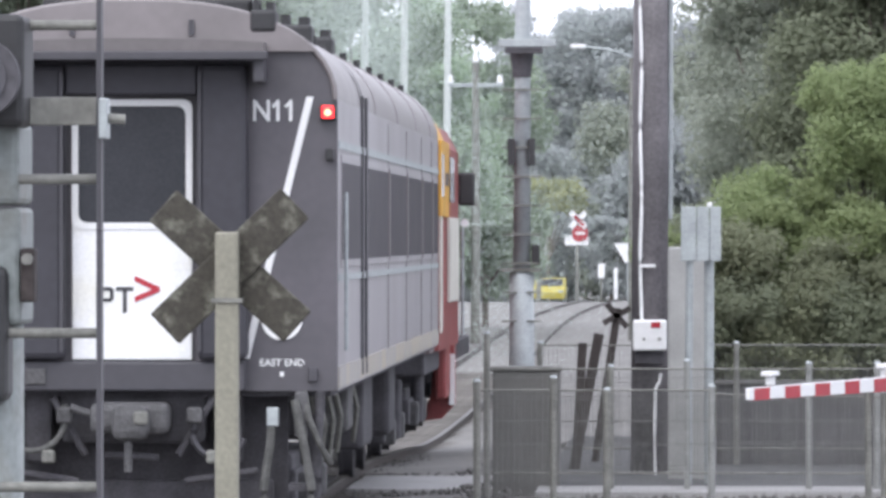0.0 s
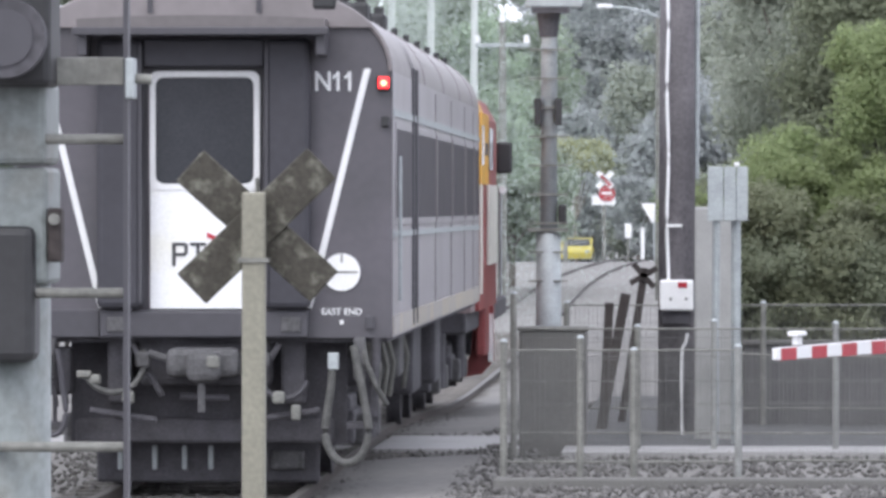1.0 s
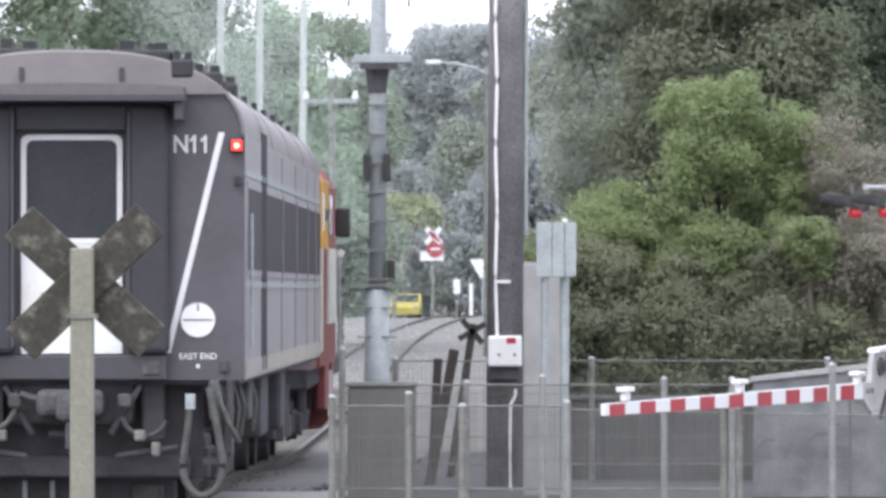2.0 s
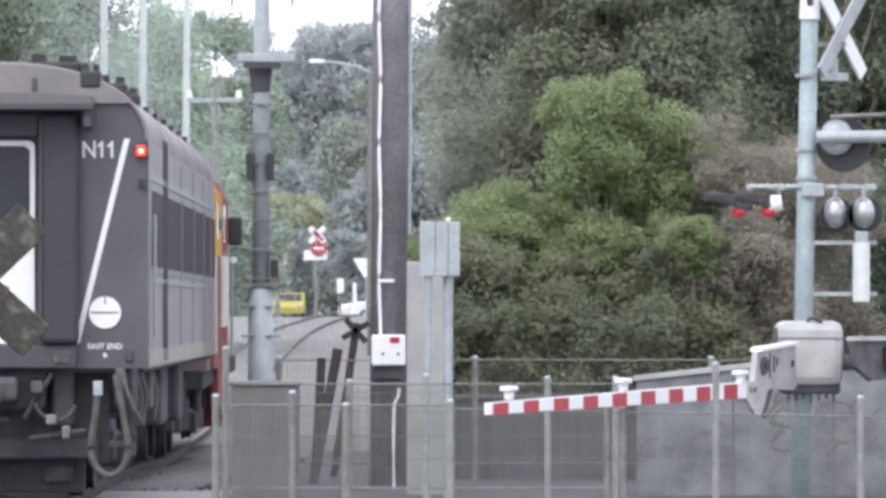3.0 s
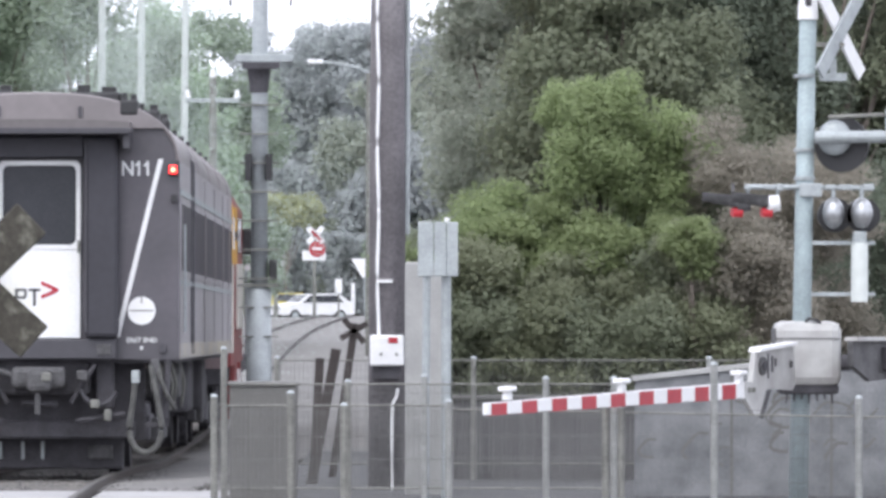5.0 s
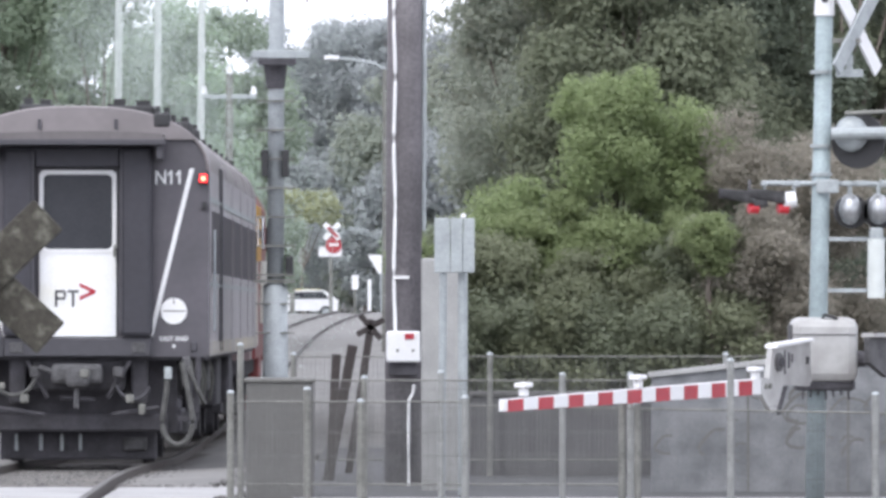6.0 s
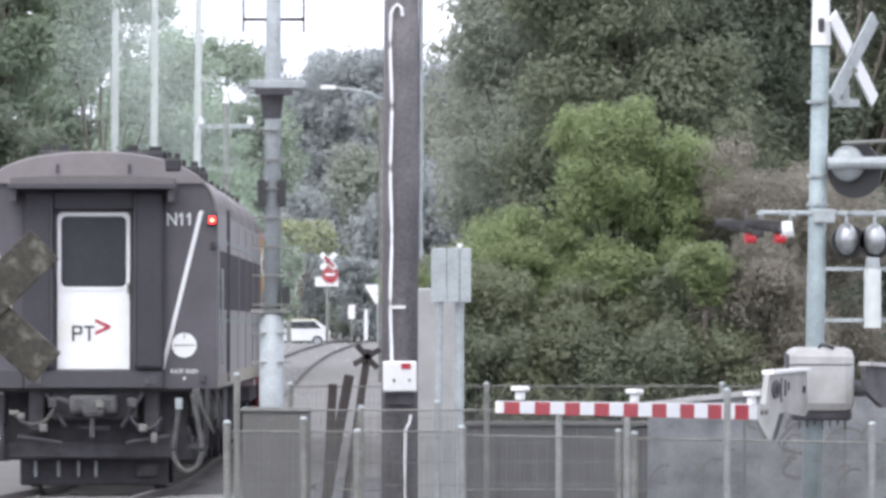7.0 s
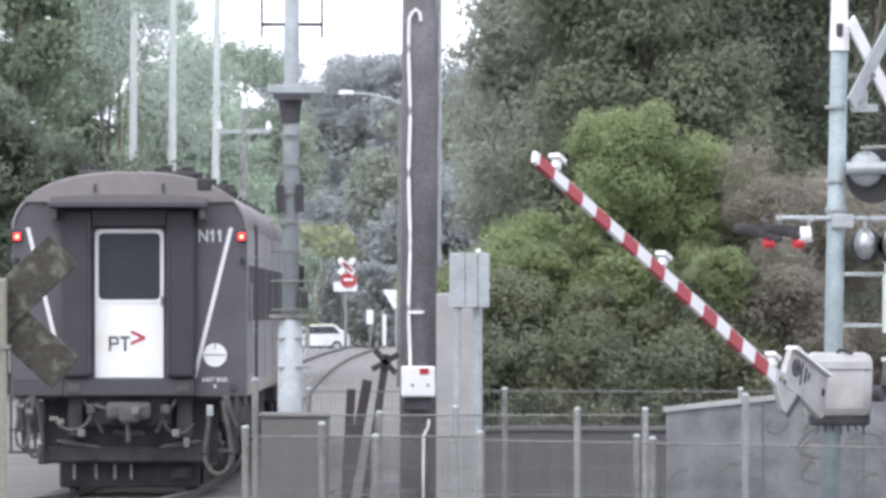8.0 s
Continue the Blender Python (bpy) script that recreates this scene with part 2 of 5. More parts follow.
def build_track():
    line = thing("railway_track", pose(0, 0, 0), "broad-gauge railway track with worn steel rails", "railway track")
    tagged(line, kind="structure")
    ys = [10 + 2 * i for i in range(185)]
    for side in (-0.8, 0.8):
        for nm, mt, w, z0, z1 in (("rail", "rail", 0.035, -0.16, -0.012), ("rail_head", "rail_top", 0.034, -0.012, 0.0)):
            bm = bmesh.new()
            rows = [[bm.verts.new((track_x(y) + side + dx, y, rail_z(y) + z)) for dx, z in ((-w, z0), (-w, z1), (w, z1), (w, z0))] for y in ys]
            for a, b in zip(rows, rows[1:]):
                for k in range(4):
                    bm.faces.new((a[k], a[(k + 1) % 4], b[(k + 1) % 4], b[k]))
            part(nm, bm, mt, line)
    me = None
    for i in range(190):
        y = 30 + i * 0.68
        if 69.9 < y < 74.8:
            continue
        if me is None:
            ob = part("sleeper", slab(-1.3, 1.3, -0.12, 0.12, -0.3, -0.09, 0.01), "sleeper", line)
            me = ob.data
        else:
            ob = new("sleeper", me)
            ob.parent = line
        ob.location = (track_x(y), y, rail_z(y))


build_track()


def build_crossing():
    tagged(obj("road", slab(-1.35, 14, 66.35, 84, -0.3, -0.085), "asphalt"), "dark asphalt road beside the level crossing", "road", kind="structure")
    for k, (x0, x1) in enumerate(((-12, -5.14), (-4.95, -3.54), (-3.35, -1.85))):
        for j in range(3):
            y0 = 70.1 + 1.45 * j
            tagged(obj("pavement", slab(x0, x1, y0, y0 + 1.42, -0.45, -0.235 - 0.004 * j, 0.015), "path"), "pale concrete crossing panels between the rails", "pavement", kind="structure")
    tagged(obj("pavement", slab(-1.38, 6, 64.7, 66.3, -0.3, -0.08, 0.015), "path"), "pale concrete footpath behind the fence", "pavement", kind="structure")
    tagged(obj("kerb", slab(-1.8, 2.6, 58.55, 58.85, -0.3, -0.09, 0.02), "concrete_dark"), "dark weathered concrete kerb under the fence", "kerb", kind="structure")
    rng = np.random.default_rng(3)
    n = 26000
    x, y = rng.uniform(-7.5, 5, n), 48 + 42 * rng.random(n) ** 1.6
    keep = ~((y > 70) & (y < 74.6) & (x < -1.8)) & ~((x > -1.5) & (y > 64.6)) & (abs(abs(x - (-4.185 - 0.003 * (y - 54))) - 0.8) > 0.06)
    x, y = x[keep], y[keep]
    n = len(x)
    s = rng.uniform(0.015, 0.045, n)
    base = np.array(((1, 0, 0), (0, 1, 0), (-1, 0, 0), (0, -1, 0), (0, 0, 0.8), (0, 0, -0.8)), float)
    v = base[None] * rng.uniform(0.6, 1.2, (n, 6, 1)) * s[:, None, None]
    a = rng.uniform(0, math.tau, n)
    ca, sa = np.cos(a)[:, None], np.sin(a)[:, None]
    z = np.array([ground_z(q) for q in y]) - 0.1 - 0.16 * np.clip((-1.6 - x) / 0.9, 0, 1)
    v = np.stack([v[..., 0] * ca - v[..., 1] * sa + x[:, None], v[..., 0] * sa + v[..., 1] * ca + y[:, None], v[..., 2] + z[:, None]], 2)
    tri = np.array(((0, 1, 4), (1, 2, 4), (2, 3, 4), (3, 0, 4), (1, 0, 5), (2, 1, 5), (3, 2, 5), (0, 3, 5)))
    f = (np.arange(n)[:, None, None] * 6 + tri[None]).reshape(-1, 3)
    me = bpy.data.meshes.new("ballast")
    me.vertices.add(n * 6)
    me.vertices.foreach_set("co", v.astype(np.float32).ravel())
    me.loops.add(f.size)
    me.loops.foreach_set("vertex_index", f.astype(np.int32).ravel())
    me.polygons.add(len(f))
    me.polygons.foreach_set("loop_start", np.arange(0, f.size, 3, dtype=np.int32))
    me.update(calc_edges=True)
    me.materials.append(M["ballast"])
    tagged(new("ballast", me), "grey-brown loose track ballast and gravel", "gravel", kind="stuff")


build_crossing()


# ---- train ----
HALF = 1.55


def roof_z(x, side=3.3, rise=0.74):
    """The arched roof over the middle, at x across."""
    return side + rise * max(0.0, 1 - abs(x / HALF) ** 2.4) ** (1 / 2.1)


def profile(half=HALF, low=1.1, side=3.3, rise=0.74, n=28):
    """The carriage's cross-section, from the right foot over the roof to the left foot."""
    pts = [(half, low), (half, 1.9), (half, 2.6)]
    for i in range(n + 1):
        a = math.pi * i / n
        x = half * math.cos(a)
        pts.append((x, roof_z(x * HALF / half, side, rise)))
    return pts + [(-half, 2.6), (-half, 1.9), (-half, low)]


def shell(pts, y0, y1, keep=lambda p, q: True):
    bm = bmesh.new()
    a = [bm.verts.new((x, y0, z)) for x, z in pts]
    b = [bm.verts.new((x, y1, z)) for x, z in pts]
    for i in range(len(pts) - 1):
        if keep(pts[i], pts[i + 1]):
            bm.faces.new((a[i], b[i], b[i + 1], a[i + 1]))
    bmesh.ops.delete(bm, geom=[v for v in bm.verts if not v.link_faces], context="VERTS")
    return bm


def build_bogie(car, y):
    b = part("bogie", slab(-1.15, 1.15, y - 1.5, y + 1.5, 0.26, 0.6, 0.04), "under", car)
    for sx in (-1.12, 1.12):
        part("side_frame", slab(sx - 0.07, sx + 0.07, y - 1.7, y + 1.7, 0.19, 0.48, 0.03), "under", b)
    for dy in (-1.2, 1.2):
        for sx in (-0.8, 0.8):
            bm = rod(bmesh.new(), (sx - 0.06, y + dy, 0.3), (sx + 0.06, y + dy, 0.3), 0.46, seg=28)
            rod(bm, (sx * 0.92 - 0.02, y + dy, 0.3), (sx * 0.92 + 0.02, y + dy, 0.3), 0.485, seg=28)
            part("wheel", bm, "under", b)
        part("axle", rod(bmesh.new(), (-0.8, y + dy, 0.3), (0.8, y + dy, 0.3), 0.08), "under", b)
        for sx in (-1.2, 1.2):
            part("axle_box", slab(sx - 0.08, sx + 0.08, y + dy - 0.16, y + dy + 0.16, 0.17, 0.44, 0.03), "under_light", b)
    for sx in (-1.22, 1.22):
        for dy in (-0.25, 0.0, 0.25):
            part("spring", rod(bmesh.new(), (sx, y + dy, 0.2), (sx, y + dy, 0.8), 0.07), "under", b)


def build_carriage():
    car = thing("railway_carriage", pose(-4.185, 54, 0), "dark grey passenger railway carriage with a white end door", "railway carriage")
    L = 23.0
    pts = profile()
    body = part("side_wall", shell(pts, 0.06, L, lambda p, q: p[0] == q[0] and max(p[1], q[1]) <= 3.31), "car_side", car, "pale grey side walls")
    roof = part("roof", shell(pts, 0.0, L, lambda p, q: p[0] != q[0]), "car_roof", car, "weathered brown-grey arched roof", smooth=True)
    part("floor", slab(-1.5, 1.5, 0.08, L, 1.06, 1.16), "under", car)
    end = bmesh.new()
    outline(end, pts, 0.02, 0.06)
    part("end_wall", end, "car_grey", car, "dark grey end wall")
    back = bmesh.new()
    outline(back, pts, L - 0.04, L)
    part("front_wall", back, "car_grey", car)
    # roof edge bead round the end
    part("roof_rim", tube(bmesh.new(), [(x * 0.99, 0.0, z) for x, z in pts if z > 3.2], 0.022), "car_roof", car)
    # gangway: posts and head coloured dark for the recess's shade, brow and the recessed door
    for sx in (-1, 1):
        part("gangway_post", slab(sx * 0.69 - 0.19, sx * 0.69 + 0.19, -0.2, 0.03, 1.34, 3.56, 0.05), "gangway", car)
        part("gangway_strip", slab(sx * 0.52 - 0.012, sx * 0.52 + 0.012, -0.215, -0.2, 1.4, 3.5), "car_dark", car)
    part("gangway_head", slab(-0.5, 0.5, -0.16, 0.02, 3.33, 3.56, 0.02), "gangway", car)
    brow = bmesh.new()
    n = 12
    top = [(-1.02 + 2.04 * i / n, 3.72 + 0.03 * (1 - (2 * i / n - 1) ** 2)) for i in range(n + 1)]
    outline(brow, [(-1.02, 3.64)] + top + [(1.02, 3.64)], -0.5, 0.02)
    part("brow", brow, "car_brow", car, "brown-grey rain hood over the gangway")
    dome = bmesh.new()
    outline(dome, [(x, z) for x, z in pts if z > 3.62], -0.03, 0.025)
    part("roof_dome", dome, "car_roof", car, "brown-grey roof end")
    part("brow_lip", slab(-1.05, 1.05, -0.53, -0.48, 3.585, 3.65, 0.01), "car_dark", car)
    for sx in (-0.98, 0.98):
        part("brow_bracket", slab(sx - 0.04, sx + 0.04, -0.46, 0.0, 3.42, 3.6, 0.01), "car_dark", car)
    door = part("door", slab(-0.455, 0.455, -0.02, 0.015, 1.335, 2.36, 0.01), "door_white", car, "white lower door panel, stained near the foot")
    def arc(cx, cz, r, a0, k=5):
        return [(cx + r * math.cos(a0 + math.pi / 2 * j / k), cz + r * math.sin(a0 + math.pi / 2 * j / k)) for j in range(k + 1)]
    def rrect(h, z0, z1, r):
        return arc(h - r, z1 - r, r, 0) + arc(-h + r, z1 - r, r, math.pi / 2) + arc(-h + r, z0 + r, r, math.pi) + arc(h - r, z0 + r, r, 1.5 * math.pi)
    fr = bmesh.new()
    o, i = rrect(0.455, 2.32, 3.3, 0.07), rrect(0.407, 2.37, 3.25, 0.07)
    for y0, y1 in ((-0.03, 0.012),):
        vo, vi = [fr.verts.new((x, y0, z)) for x, z in o], [fr.verts.new((x, y0, z)) for x, z in i]
        wo, wi = [fr.verts.new((x, y1, z)) for x, z in o], [fr.verts.new((x, y1, z)) for x, z in i]
        k = len(o)
        for j in range(k):
            q = (j + 1) % k
            fr.faces.new((vo[j], vo[q], vi[q], vi[j]))
            fr.faces.new((vo[j], wo[j], wo[q], vo[q]))
            fr.faces.new((vi[j], vi[q], wi[q], wi[j]))
    bmesh.ops.recalc_face_normals(fr, faces=fr.faces)
    part("window_frame", fr, "white", door, "white window frame")
    part("pane", slab(-0.41, 0.41, -0.004, 0.012, 2.36, 3.24), "glass", door, "dark door window")
    part("door_handle", slab(0.42, 0.45, -0.06, -0.02, 2.28, 2.42, 0.005), "galv_old", door)
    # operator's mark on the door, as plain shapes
    dark = bmesh.new()
    for x0, x1, z0, z1 in ((-0.27, -0.24, 1.69, 1.885), (-0.24, -0.155, 1.857, 1.885), (-0.168, -0.14, 1.79, 1.872), (-0.24, -0.155, 1.772, 1.8)):
        box(dark, x0, x1, -0.027, -0.018, z0, z1)
    part("emblem", dark, "logo_dark", door)
    dark = bmesh.new()
    for x0, x1, z0, z1 in ((-0.12, 0.01, 1.857, 1.885), (-0.07, -0.04, 1.69, 1.857)):
        box(dark, x0, x1, -0.027, -0.018, z0, z1)
    part("emblem", dark, "logo_dark", door)
    part("emblem", outline(bmesh.new(), [(0.02, 1.77), (0.21, 1.85), (0.21, 1.885), (0.02, 1.97), (0.02, 1.93), (0.15, 1.867), (0.02, 1.81)], -0.027, -0.018), "logo_red", door)
    # white slanted stripes
    for sx in (-1, 1):
        st = [(sx * 0.83, 1.345), (sx * 0.885, 1.345), (sx * 1.37, 3.32), (sx * 1.315, 3.32)]
        part("stripe", outline(bmesh.new(), st, 0.012, 0.024), "white", car, "white slanted stripe")
        lamp = part("tail_lamp", slab(sx * 1.48 - 0.06, sx * 1.48 + 0.06, -0.06, 0.03, 3.14, 3.265, 0.015), "black", car, "lit red tail lamp")
        part("lens", slab(sx * 1.48 - 0.045, sx * 1.48 + 0.045, -0.067, -0.05, 3.155, 3.25, 0.01), "lamp_red", lamp)
        part("bulb", rod(bmesh.new(), (sx * 1.48, -0.07, 3.2), (sx * 1.48, -0.06, 3.2), 0.025), "lamp_core", lamp)
        part("lamp_bracket", slab(sx * 1.49 - 0.03, sx * 1.49 + 0.03, -0.05, 0.03, 2.84, 2.93, 0.01), "black", car)
    number = text("number", "N11", 0.225, pose(0.9, 0.018, 3.14, 90) @ Matrix.Diagonal((0.86, 1, 1, 1)), "white", car)
    xs, tops = sorted({round(v.co.x, 3) for v in number.data.vertices}), max(v.co.y for v in number.data.vertices)
    for x in [b for a, b in zip(xs, xs[1:]) if b - a > 0.03][-2:]:
        part("numeral_flag", box(bmesh.new(), -0.06, 0.0, -0.012, 0.012, -0.002, 0.003, Matrix.Translation((x + 0.012, tops - 0.016, 0)) @ pose(0, 0, 0, 0, 0, 40)), "white", number)
    disc = part("disc", rod(bmesh.new(), (1.13, 0.0, 1.64), (1.13, 0.03, 1.64), 0.155, seg=32), "white", car, "white round target disc")
    part("disc_line", slab(1.0, 1.26, -0.004, 0.002, 1.632, 1.648), "galv_old", disc)
    part("disc_line", slab(1.122, 1.138, -0.004, 0.002, 1.72, 1.79), "galv_old", disc)
    text("lettering", "EAST END", 0.075, pose(1.13, 0.018, 1.29, 90), "white", car, "CENTER")
    part("mark", slab(1.115, 1.145, 0.012, 0.022, 1.21, 1.245), "white", car)
    part("step_plate", slab(1.33, 1.4, -0.03, 0.02, 1.17, 1.28, 0.01), "car_dark", car)
    # headstock and what hangs under it
    beam = part("buffer_beam", slab(-0.86, 0.86, -0.12, 0.05, 1.1, 1.325, 0.02), "car_dark", car, "dark steel headstock under the end door")
    for sx in (-0.72, 0.72):
        part("bolt_plate", slab(sx - 0.08, sx + 0.08, -0.14, -0.12, 1.15, 1.27, 0.01), "under_light", beam)
    part("left_apron", slab(-1.55, -0.87, -0.02, 0.05, 1.1, 1.33, 0.01), "car_dark", car)
    cp = part("coupler", slab(-0.3, 0.3, -0.3, 0.3, 0.78, 1.02, 0.06), "under_light", car, "grey automatic coupler")
    part("knuckle", slab(-0.12, 0.16, -0.55, -0.28, 0.74, 1.0, 0.07), "under_light", cp)
    part("lock_pin", rod(bmesh.new(), (0.0, -0.4, 0.5), (0.0, -0.4, 0.78), 0.03), "under_light", cp)
    part("lever", rod(bmesh.new(), (-0.2, -0.2, 0.9), (-0.45, -0.2, 0.98), 0.03), "under_light", cp)
    part("draft_plate", slab(-0.55, 0.55, 0.1, 0.4, 0.7, 1.1, 0.05), "under", car)
    for sx in (-1, 1):
        part("spring_hanger", slab(sx * 0.72 - 0.1, sx * 0.72 + 0.1, 0.15, 0.4, 0.55, 1.1, 0.03), "under", car)
        part("gladhand", slab(sx * 0.62 - 0.05, sx * 0.62 + 0.05, -0.2, -0.1, 0.56, 0.66, 0.02), "galv_old", car)
        part("side_hanger", slab(sx * 1.28 - 0.05, sx * 1.28 + 0.05, -0.1, 0.0, 0.75, 1.1, 0.02), "under_light", car)
        part("drop_pipe", rod(bmesh.new(), (sx * 1.42, 0.05, 1.1), (sx * 1.38, 0.05, 0.45), 0.04), "under", car)
    # added dark sheet for the shade under the floor, hides the ground behind
    part("dark_backing", slab(-1.15, 1.15, 0.5, 0.56, 0.2, 1.06), "under", car)
    part("brake_beam", slab(-1.1, 1.05, 0.35, 0.45, 0.22, 0.42, 0.03), "under", car)
    for x in (-0.77, -0.48, -0.23, -0.01):
        part("brake_rod", slab(x - 0.02, x + 0.02, 0.84, 0.9, -0.02, 0.18, 0.008), "galv", car)
    part("guard_bracket", slab(0.5, 0.78, 0.82, 0.9, -0.02, 0.14, 0.02), "under_light", car)
    ring = [(-0.75 + 0.26 * math.cos(a), -0.12, 0.92 + 0.27 * math.sin(a)) for a in np.linspace(math.pi * 1.15, math.pi * 2.1, 14)]
    part("hose", tube(bmesh.new(), ring, 0.024), "rubber", car, "looped rubber brake hose")
    part("hose_end", slab(-1.05, -0.93, -0.16, -0.08, 0.77, 0.83, 0.015), "galv_old", car)
    ring = [(0.66 + 0.2 * math.cos(a), -0.1, 0.8 + 0.2 * math.sin(a)) for a in np.linspace(2.2, 6.0, 14)]
    part("hose", tube(bmesh.new(), ring, 0.024), "car_dark", car, "looped rubber brake hose")
    # small block for the pale spot on the coupler
    part("pale_block", slab(0.05, 0.16, -0.57, -0.5, 0.86, 0.96, 0.02), "galv_old", car)
    part("rail_guard", slab(-0.97, 0.9, 0.9, 1.0, -0.13, 0.3, 0.03), "under", car)
    def loop(cx, z0, z1, w, y=-0.12):
        h = 0.3 * (z1 - z0)
        ring = [(cx + w * math.cos(a), y, z0 + h + h * math.sin(a)) for a in np.linspace(math.radians(165), math.radians(375), 18)]
        return [(cx - 0.62 * w, y, z1), (cx - 0.72 * w, y, z1 - 0.3 * (z1 - z0))] + ring + [(cx + 0.62 * w, y, z1 - 0.25 * (z1 - z0)), (cx + 0.3 * w, y, z1 + 0.06)]
    for cx, z0, z1, w, r in ((1.18, 0.07, 0.98, 0.18, 0.034), (-1.24, 0.3, 0.95, 0.1, 0.025)):
        hose = part("hose", tube(bmesh.new(), loop(cx, z0, z1, w), r), "rubber" if cx > 1 else "car_dark", car, "looped rubber brake hose")
        part("hose_clamp", slab(cx - 0.62 * w - 0.045, cx - 0.62 * w + 0.045, -0.16, -0.08, z1 - 0.14, z1, 0.01), "galv" if cx > 1 else "under_light", hose)
    part("hose", tube(bmesh.new(), [(1.3, -0.05, 1.1), (1.34, -0.1, 0.9), (1.42, -0.08, 0.7), (1.5, 0.0, 0.55)], 0.025), "rubber", car)
    part("tap", slab(0.72, 0.8, -0.15, -0.08, 0.42, 0.55, 0.02), "galv_old", car)
    part("tap", slab(-0.95, -0.85, -0.15, -0.08, 0.72, 0.8, 0.02), "galv_old", car)
    for sx in (-1, 1):
        part("buffer_step", slab(sx * 1.3 - 0.12, sx * 1.3 + 0.12, -0.05, 0.3, 0.35, 0.4), "under", car)
        part("step_hanger", slab(sx * 1.4 - 0.03, sx * 1.4 + 0.03, 0.1, 0.2, 0.35, 1.1), "under", car)
    gear = part("step_box", slab(-1.5, -1.12, 0.1, 0.5, 0.62, 1.02, 0.04), "under", car, "grimy step and pipe gear under the corner")
    part("tread", slab(-1.6, -1.2, -0.06, 0.2, 0.34, 0.38, 0.008), "under_light", gear)
    part("tread", slab(-1.6, -1.25, -0.04, 0.2, 0.64, 0.67, 0.008), "under_light", gear)
    for x, z0 in ((-1.56, 0.34), (-1.24, 0.34)):
        part("strap", slab(x - 0.018, x + 0.018, -0.04, 0.0, z0, 1.1, 0.005), "under", gear)
    part("hose", tube(bmesh.new(), loop(-1.4, 0.42, 1.0, 0.09, -0.14), 0.022), "rubber", gear)
    part("tap", slab(-1.5, -1.38, -0.2, -0.12, 0.94, 1.0, 0.012), "galv_old", gear)
    part("tap", slab(-1.36, -1.26, -0.2, -0.12, 0.86, 0.92, 0.012), "galv_old", gear)
    for x0, z0, x1, z1 in ((-0.6, 1.05, -0.35, 0.62), (0.35, 0.62, 0.62, 1.05), (-0.95, 0.5, -0.4, 0.42), (0.4, 0.42, 0.95, 0.5), (-0.2, 0.62, 0.2, 0.6)):
        part("brake_rigging", rod(bmesh.new(), (x0, -0.02, z0), (x1, -0.02, z1), 0.028), "under", car)
    for x in (-0.5, 0.48):
        part("air_cock", slab(x - 0.06, x + 0.06, -0.18, -0.06, 0.86, 0.98, 0.02), "under_light", car)
    # roof fittings
    for x, y, w in ((-0.5, 0.5, 0.2), (0.62, 0.45, 0.27), (0.99, 0.2, 0.1), (1.12, 2.2, 0.14), (0.45, 3.2, 0.3), (1.1, 6.0, 0.14)):
        z = roof_z(x)
        v = bmesh.new()
        box(v, x - w, x + w, y - 0.25, y + 0.25, z - 0.1, z + 0.07, None, 0.03)
        box(v, x - w * 0.8, x - w * 0.3, y - 0.15, y + 0.15, z + 0.06, z + 0.15)
        box(v, x + w * 0.2, x + w * 0.8, y - 0.18, y + 0.12, z + 0.06, z + 0.13)
        part("roof_vent", v, "black", car, "black roof ventilator")
    for x in (-0.45, 0.45):
        part("roof_bracket", slab(x - 0.02, x + 0.02, -0.06, 0.0, 3.78, 3.9), "car_dark", car)
    for i in range(8):
        part("roof_bolt", rod(bmesh.new(), (1.25, 2.2 + 2.6 * i, roof_z(1.25) - 0.02), (1.25, 2.2 + 2.6 * i, roof_z(1.25) + 0.06), 0.03), "black", car)
    for y in (6.8, 11.6, 16.4, 20.5):
        part("roof_seam", tube(bmesh.new(), [(x, y, z) for x, z in pts if z > 3.2], 0.009, 5), "car_roof", car)
    part("roof_band", shell([(x * 1.008, z + 0.012) for x, z in pts if z > 3.2], 3.98, 4.22), "car_dark", car, "dark band over the roof", smooth=True)
    # side: windows, doors, grooves
    for sx in (-1, 1):
        x0, x1 = sorted((sx * (HALF - 0.01), sx * (HALF + 0.006)))
        for y0, y1 in ((0.55, 3.7), (5.2, 9.3), (9.7, 13.6), (14.0, 17.6), (18.0, 20.6), (21.0, 22.6)):
            w = part("window", slab(x0 - 0.006, x1 + 0.006, y0 - 0.06, y1 + 0.06, 2.03, 2.89, 0.005), "car_side", car)
            part("pane", slab(x0 - 0.01, x1 + 0.01, y0, y1, 2.09, 2.83), "side_glass", w, "dark carriage window")
        a, b = sorted((sx * HALF, sx * (HALF + 0.012)))
        part("waist_rail", slab(a, b, 0.1, 22.9, 1.93, 1.98), "galv", car, "pale line under the windows")
        part("sill_rail", slab(a, b, 0.1, 22.9, 1.12, 1.28), "sill", car, "dust-stained sill along the side")
        # pale strip paints the highlight along the rain gutter
        part("gutter_highlight", slab(a, b, 0.1, 22.9, 2.93, 2.99), "galv", car, "pale painted highlight of the rain gutter over the windows")
        for y in (4.1, 4.85):
            a2, b2 = sorted((sx * HALF, sx * (HALF + 0.02)))
            part("door_post", slab(a2, b2, y - 0.12, y + 0.12, 1.15, 3.4), "car_dark", car)
        for y in (9.5, 13.8, 17.8, 20.8):
            part("panel_joint", slab(a, b - 0.004, y - 0.02, y + 0.02, 1.2, 3.26), "car_roof", car)
            part("window_bar", slab(a - 0.006, b + 0.012, y - 0.07, y + 0.04, 2.06, 2.86), "car_roof", car, "grey window pillar")
